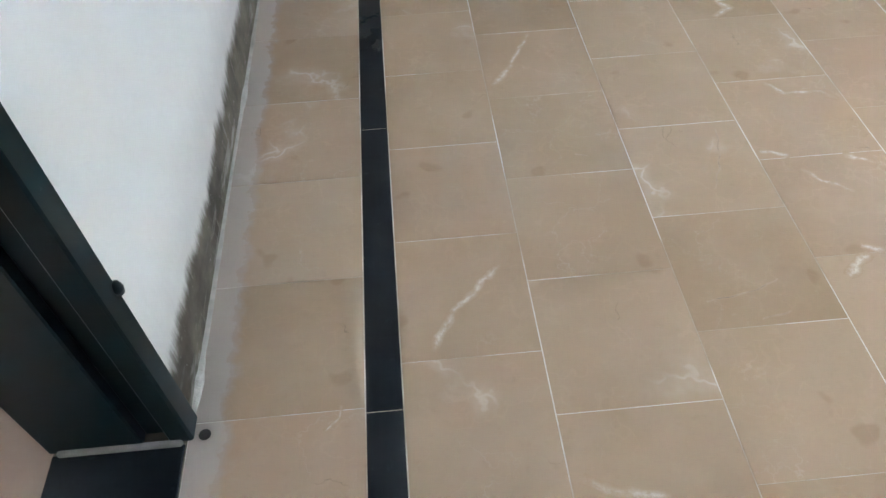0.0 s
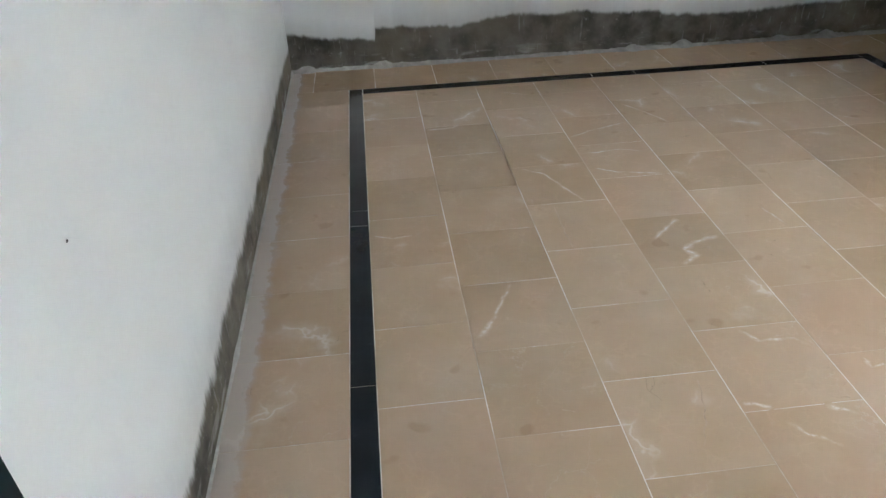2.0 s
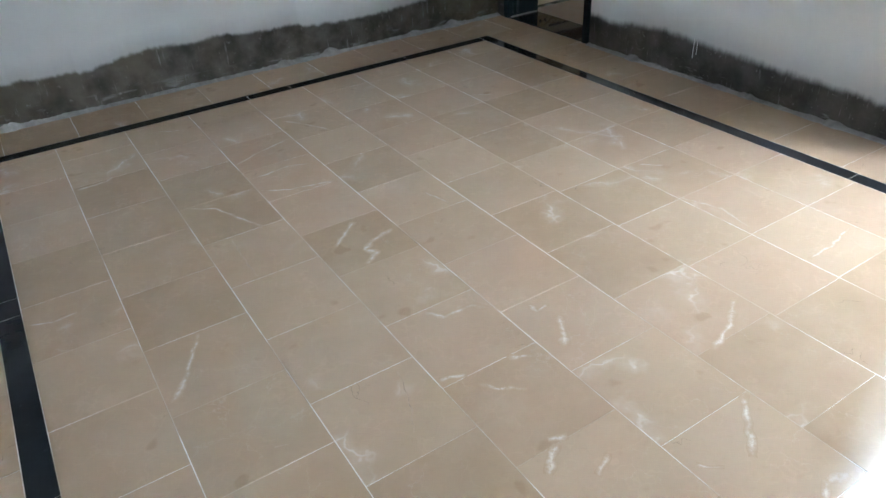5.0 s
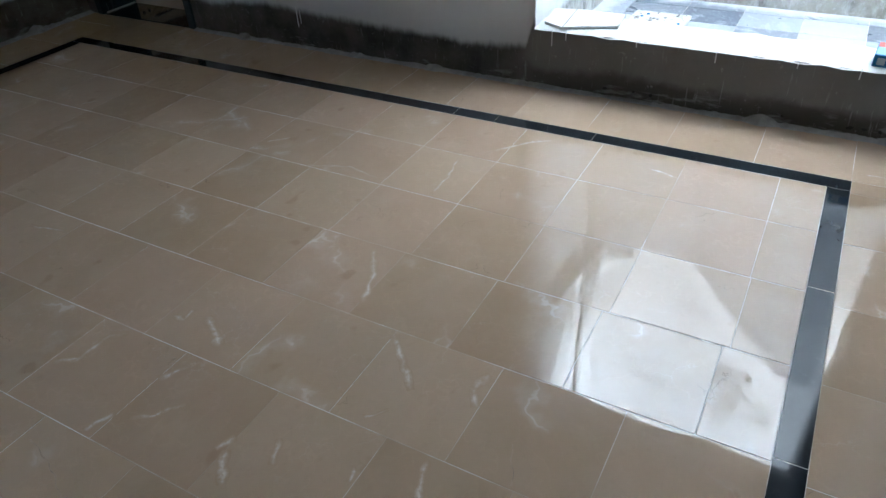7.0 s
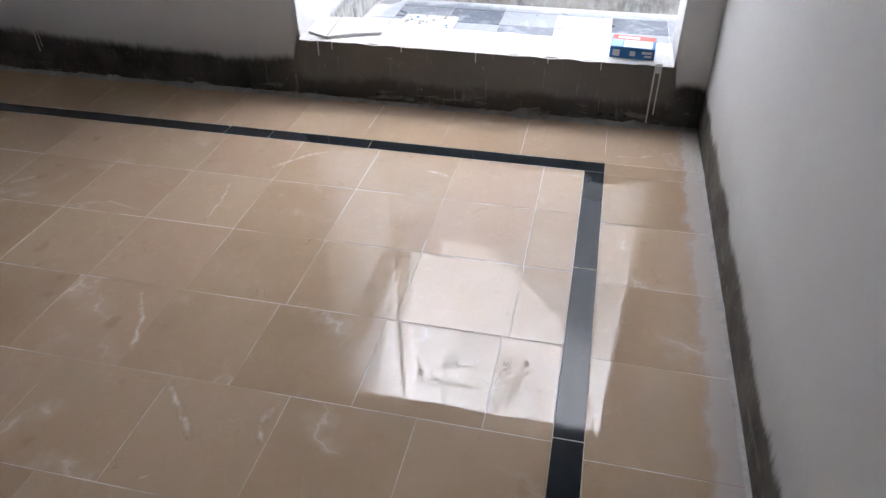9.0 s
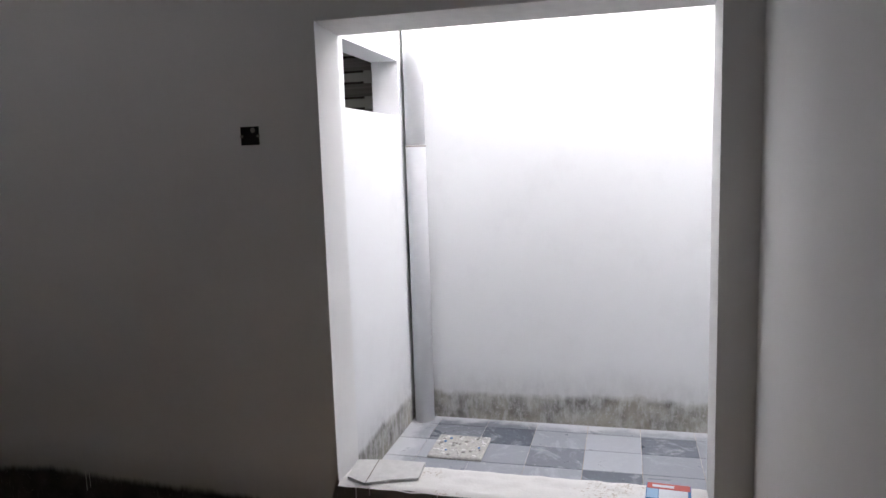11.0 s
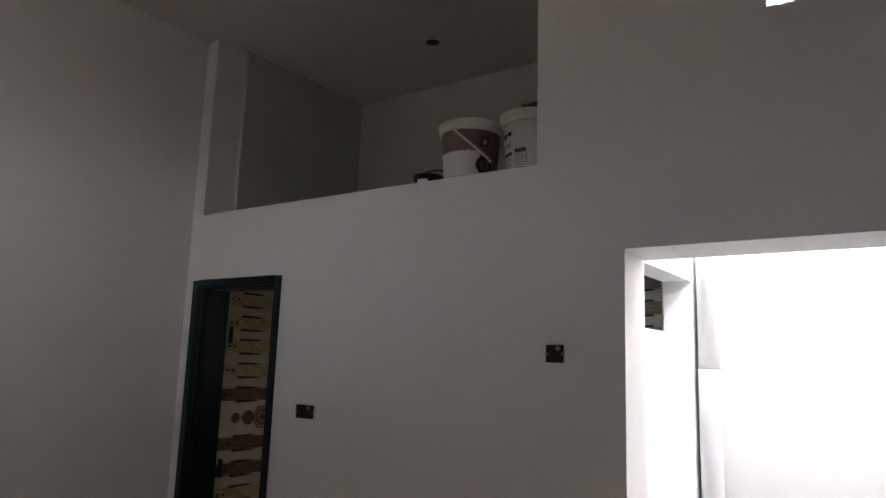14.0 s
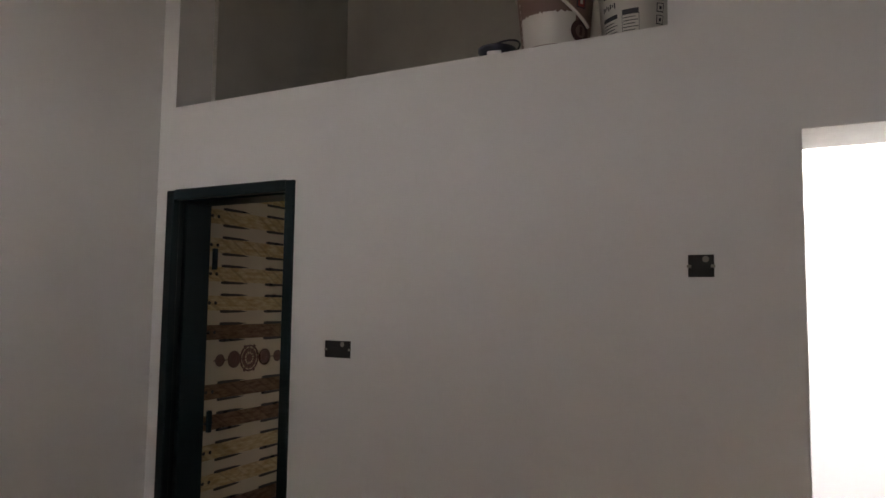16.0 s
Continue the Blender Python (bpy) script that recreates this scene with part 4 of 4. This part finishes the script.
def piece_mesh(name, w, l, hgt, mat, bev=0.0005):
    bm = boxes((-w / 2, w / 2, -l / 2, l / 2, -hgt, 0.0))
    es = [e for e in bm.edges if all(v.co.z > -1e-6 for v in e.verts)]
    bmesh.ops.bevel(bm, geom=es, offset=bev, segments=1, affect="EDGES")
    me = bpy.data.meshes.new(name)
    bm.to_mesh(me)
    bm.free()
    me.materials.append(mat)
    return me


shared = {}


def lay(name, parent, x0, x1, y0, y1, z, mat, gap=T, hgt=0.018):
    w, l = round(x1 - x0 - gap, 4), round(y1 - y0 - gap * 0.6, 4)
    if w < 0.008 or l < 0.008:
        return
    key = (name, w, l, mat.name)
    if key not in shared:
        shared[key] = piece_mesh(name, w, l, hgt, mat)
    ob = new(name, shared[key])
    ob.location = ((x0 + x1) / 2, (y0 + y1) / 2, z + random.uniform(-0.00015, 0.00015))
    ob.rotation_euler = (random.uniform(-0.0006, 0.0006), random.uniform(-0.0006, 0.0006), 0.0)
    ob.parent = parent


BX0, BX1, BY0, BY1 = 0.397, 3.206, -4.156, -0.36   # outer edge of the black border
BW = 0.069
P = 0.303
cols = [BX0 + BW, 0.734, 1.037, 1.338, 1.642, 1.945, 2.246, 2.550, 2.853, BX1 - BW]
phase = [-2.292, -2.729, -2.281, -2.127, -3.482, -2.418, -2.738, -2.735, -2.735]
for (c0, c1), ph in zip(zip(cols, cols[1:]), phase):
    y = ph + P * math.ceil((BY1 - BW - ph) / P)
    while y > BY0 + BW:
        lay("tile", floor_ob, c0, c1, max(y - P, BY0 + BW), min(y, BY1 - BW), 0.0, M_TILE)
        y -= P
# outer courses
y = -2.378 + P * 8
while y > WY0:
    lay("tile", floor_ob, WX0, BX0, max(y - P, WY0), min(y, BY1), 0.0, M_TILE)
    y -= P
y = -4.154 + P * 14
while y > WY0:
    lay("tile", floor_ob, BX1, WX1, max(y - P, WY0), min(y, BY1), 0.0, M_TILE)
    y -= P
x = 0.215
lay("tile", floor_ob, WX0, x, BY1, WY1, 0.0, M_TILE)
while x < WX1:
    lay("tile", floor_ob, x, min(x + 0.318, WX1), BY1, WY1, 0.0, M_TILE)
    x += 0.318
x = BX0
while x < BX1:
    lay("tile", floor_ob, x, min(x + P, BX1), WY0, BY0, 0.0, M_TILE)
    x += P


def strip(fixed0, fixed1, cuts, along_x):
    for a, b in zip(cuts, cuts[1:]):
        if along_x:
            lay("border_strip", floor_ob, a, b, fixed0, fixed1, 0.0, M_BLACK)
        else:
            lay("border_strip", floor_ob, fixed0, fixed1, a, b, 0.0, M_BLACK)


strip(BX0, BX0 + BW, [BY0, -3.297, -2.511, -1.715, -1.61, BY1], False)
strip(BX1 - BW, BX1, [BY0, -3.29, -2.89, -2.707, -1.6, -0.9, BY1], False)
strip(BY1 - BW, BY1, [BX0 + BW, 1.66, 1.89, 2.6, BX1 - BW], True)
strip(BY0, BY0 + BW, [BX0 + BW, 1.2, 1.49, 1.957, 2.575, BX1 - BW], True)


# ---- veins and cracks of the marble ----
def soft_stroke(name, color, rough):
    """A mineral streak in the polished surface that thins out towards its edges."""
    m = Mat(name, rough)
    a = m.t.nodes.new("ShaderNodeAttribute")
    a.attribute_name = "fade"
    n = m.math("MULTIPLY", m.ramp(m.noise(60, 5, 0.75), 0.3, 0.66, 0.08, 0.95), m.ramp(m.noise(16, 3), 0.35, 0.6, 0.3, 1.0))
    body = m.mix(m.noise(5, 4), (0.404, 0.286, 0.187), (0.456, 0.334, 0.231))
    return m.done(m.mix(m.math("MULTIPLY", m.math("POWER", a.outputs["Fac"], 0.85), n), body, color))


M_VEIN = soft_stroke("white calcite vein", (0.76, 0.71, 0.64), 0.05)
M_CRACK = soft_stroke("dark hairline crack", (0.09, 0.065, 0.05), 0.4)


def streak(name, mat, width, pts, spread):
    fine, rows, fades = [], [], []
    for (x0, y0), (x1, y1) in zip(pts, pts[1:]):
        steps = max(2, int(math.hypot(x1 - x0, y1 - y0) / 0.008))
        fine += [(x0 + (x1 - x0) * q / steps, y0 + (y1 - y0) * q / steps) for q in range(steps)]
    fine.append(pts[-1])
    verts, faces = [], []
    for i, (x, y) in enumerate(fine):
        xa, ya = fine[max(i - 1, 0)]
        xb, yb = fine[min(i + 1, len(fine) - 1)]
        d = Vector((xb - xa, yb - ya)).normalized()
        n = Vector((-d.y, d.x))
        w = width * (0.55 + 1.1 * abs(noise.noise((x * 22, y * 22, 1.0)))) * spread
        off = 0.006 * noise.noise((x * 30, y * 30, 5.0))
        end = min(1.0, 5.0 * min(i, len(fine) - 1 - i) / len(fine) + 0.1)
        for k, f in ((-1, 0.0), (-0.35, 0.5), (0.05, 1.0), (0.5, 0.35), (1, 0.0)):
            verts.append((x + n.x * (off + k * w), y + n.y * (off + k * w), 0.0007))
            fades.append(f * end)
        if i:
            b = 5 * i
            faces += [(b - 5 + q, b - 4 + q, b + 1 + q, b + q) for q in range(4)]
    me = bpy.data.meshes.new(name)
    me.from_pydata(verts, [], faces)
    att = me.attributes.new("fade", "FLOAT", "POINT")
    att.data.foreach_set("value", fades)
    me.materials.append(mat)
    new(name, me).parent = floor_ob


def vein(width, *pts):
    streak("vein", M_VEIN, width, pts, 2.0)


def crack(width, *pts):
    streak("crack", M_CRACK, width, pts, 2.0)


vein(0.007, (0.684, -2.986), (0.644, -3.019), (0.617, -3.053), (0.572, -3.097), (0.539, -3.160), (0.526, -3.181))
vein(0.006, (0.888, -2.136), (0.840, -2.230), (0.795, -2.319), (0.750, -2.369))
vein(0.008, (0.755, -3.452), (0.779, -3.470), (0.823, -3.484), (0.893, -3.499))
vein(0.003, (0.355, -3.278), (0.350, -3.302), (0.325, -3.327))
vein(0.004, (1.341, -1.133), (1.467, -1.069), (1.629, -1.016))
vein(0.004, (1.078, -1.385), (1.156, -1.441), (1.211, -1.576), (1.257, -1.678))
vein(0.005, (1.338, -1.410), (1.434, -1.471), (1.624, -1.522))
vein(0.004, (1.348, -1.296), (1.524, -1.279), (1.651, -1.335))
vein(0.006, (1.530, -1.852), (1.466, -1.908), (1.405, -1.961))
vein(0.007, (1.617, -1.975), (1.525, -2.003), (1.481, -2.036), (1.503, -2.074), (1.444, -2.121))
vein(0.005, (1.846, -1.809), (1.864, -1.893), (1.876, -1.946))
vein(0.007, (1.467, -2.444), (1.500, -2.491), (1.594, -2.497), (1.622, -2.537))
vein(0.004, (0.478, -1.790), (0.543, -1.821), (0.611, -1.809))
vein(0.004, (0.747, -0.939), (0.863, -0.933), (0.895, -0.895))
vein(0.003, (1.120, -0.524), (1.289, -0.612))
vein(0.005, (1.730, -2.596), (1.729, -2.633), (1.772, -2.622))
vein(0.009, (1.763, -2.681), (1.731, -2.745), (1.695, -2.792))
vein(0.006, (1.539, -2.737), (1.604, -2.775))
vein(0.008, (1.347, -2.704), (1.384, -2.712), (1.417, -2.727))
vein(0.005, (1.419, -2.772), (1.455, -2.816), (1.512, -2.858))
vein(0.006, (1.448, -3.012), (1.491, -3.033))
vein(0.008, (1.455, -3.039), (1.418, -3.063), (1.383, -3.092))
vein(0.006, (1.530, -3.123), (1.503, -3.140), (1.468, -3.153))
vein(0.006, (2.219, -2.927), (2.114, -2.994), (1.998, -3.032))
vein(0.008, (1.926, -3.182), (1.861, -3.242), (1.783, -3.317))
vein(0.008, (1.909, -3.462), (1.849, -3.446), (1.804, -3.475))
vein(0.004, (1.665, -3.260), (1.709, -3.299))
vein(0.006, (2.925, -2.995), (3.034, -3.088), (3.084, -3.156))
vein(0.004, (1.681, -0.801), (1.755, -0.923), (1.822, -1.053))
vein(0.003, (2.560, -1.109), (2.646, -1.178))
vein(0.004, (2.636, -2.155), (2.703, -2.217))
vein(0.004, (2.553, -2.416), (2.608, -2.569), (2.577, -2.715))
vein(0.005, (3.020, -3.538), (3.012, -3.589), (2.997, -3.641))
vein(0.004, (2.824, -2.900), (2.698, -2.928), (2.568, -2.931))
vein(0.005, (1.628, -3.448), (1.576, -3.462), (1.517, -3.488))
vein(0.006, (1.487, -3.490), (1.453, -3.524))
vein(0.004, (1.546, -3.320), (1.508, -3.329))
vein(0.004, (3.261, -4.170), (3.271, -4.284), (3.343, -4.417))
crack(0.0012, (1.133, -1.703), (1.127, -1.877), (1.131, -1.966))
crack(0.0012, (1.275, -2.613), (1.254, -2.705), (1.204, -2.817))
crack(0.0012, (1.078, -3.124), (1.137, -3.119), (1.182, -3.107), (1.241, -3.084))
crack(0.0012, (1.172, -3.175), (1.234, -3.162))
crack(0.0009, (1.748, -3.595), (1.705, -3.607), (1.651, -3.635))
crack(0.0009, (0.912, -2.663), (0.941, -2.673))

# courtyard tiles
cx = [3.768, 4.03, 4.31, 4.59, 4.85, 5.09, COURT_X]
cy = [COURT_Y, -2.90] + [-3.21 - 0.31 * k for k in range(12)]
dark = {(3, 3), (4, 5), (4, 1), (4, 2), (5, 1), (5, 2), (2, 4), (1, 3), (2, 7), (3, 7), (4, 8), (5, 8), (1, 8), (0, 5), (2, 10), (4, 11)}
for i, (a, b) in enumerate(zip(cx, cx[1:])):
    for j, (c, d) in enumerate(zip(cy, cy[1:])):
        lay("tile", court_ob, a, b, max(d, -6.9), c, COURT_Z, M_GREY_DARK if (i, j) in dark else M_GREY, 0.005)
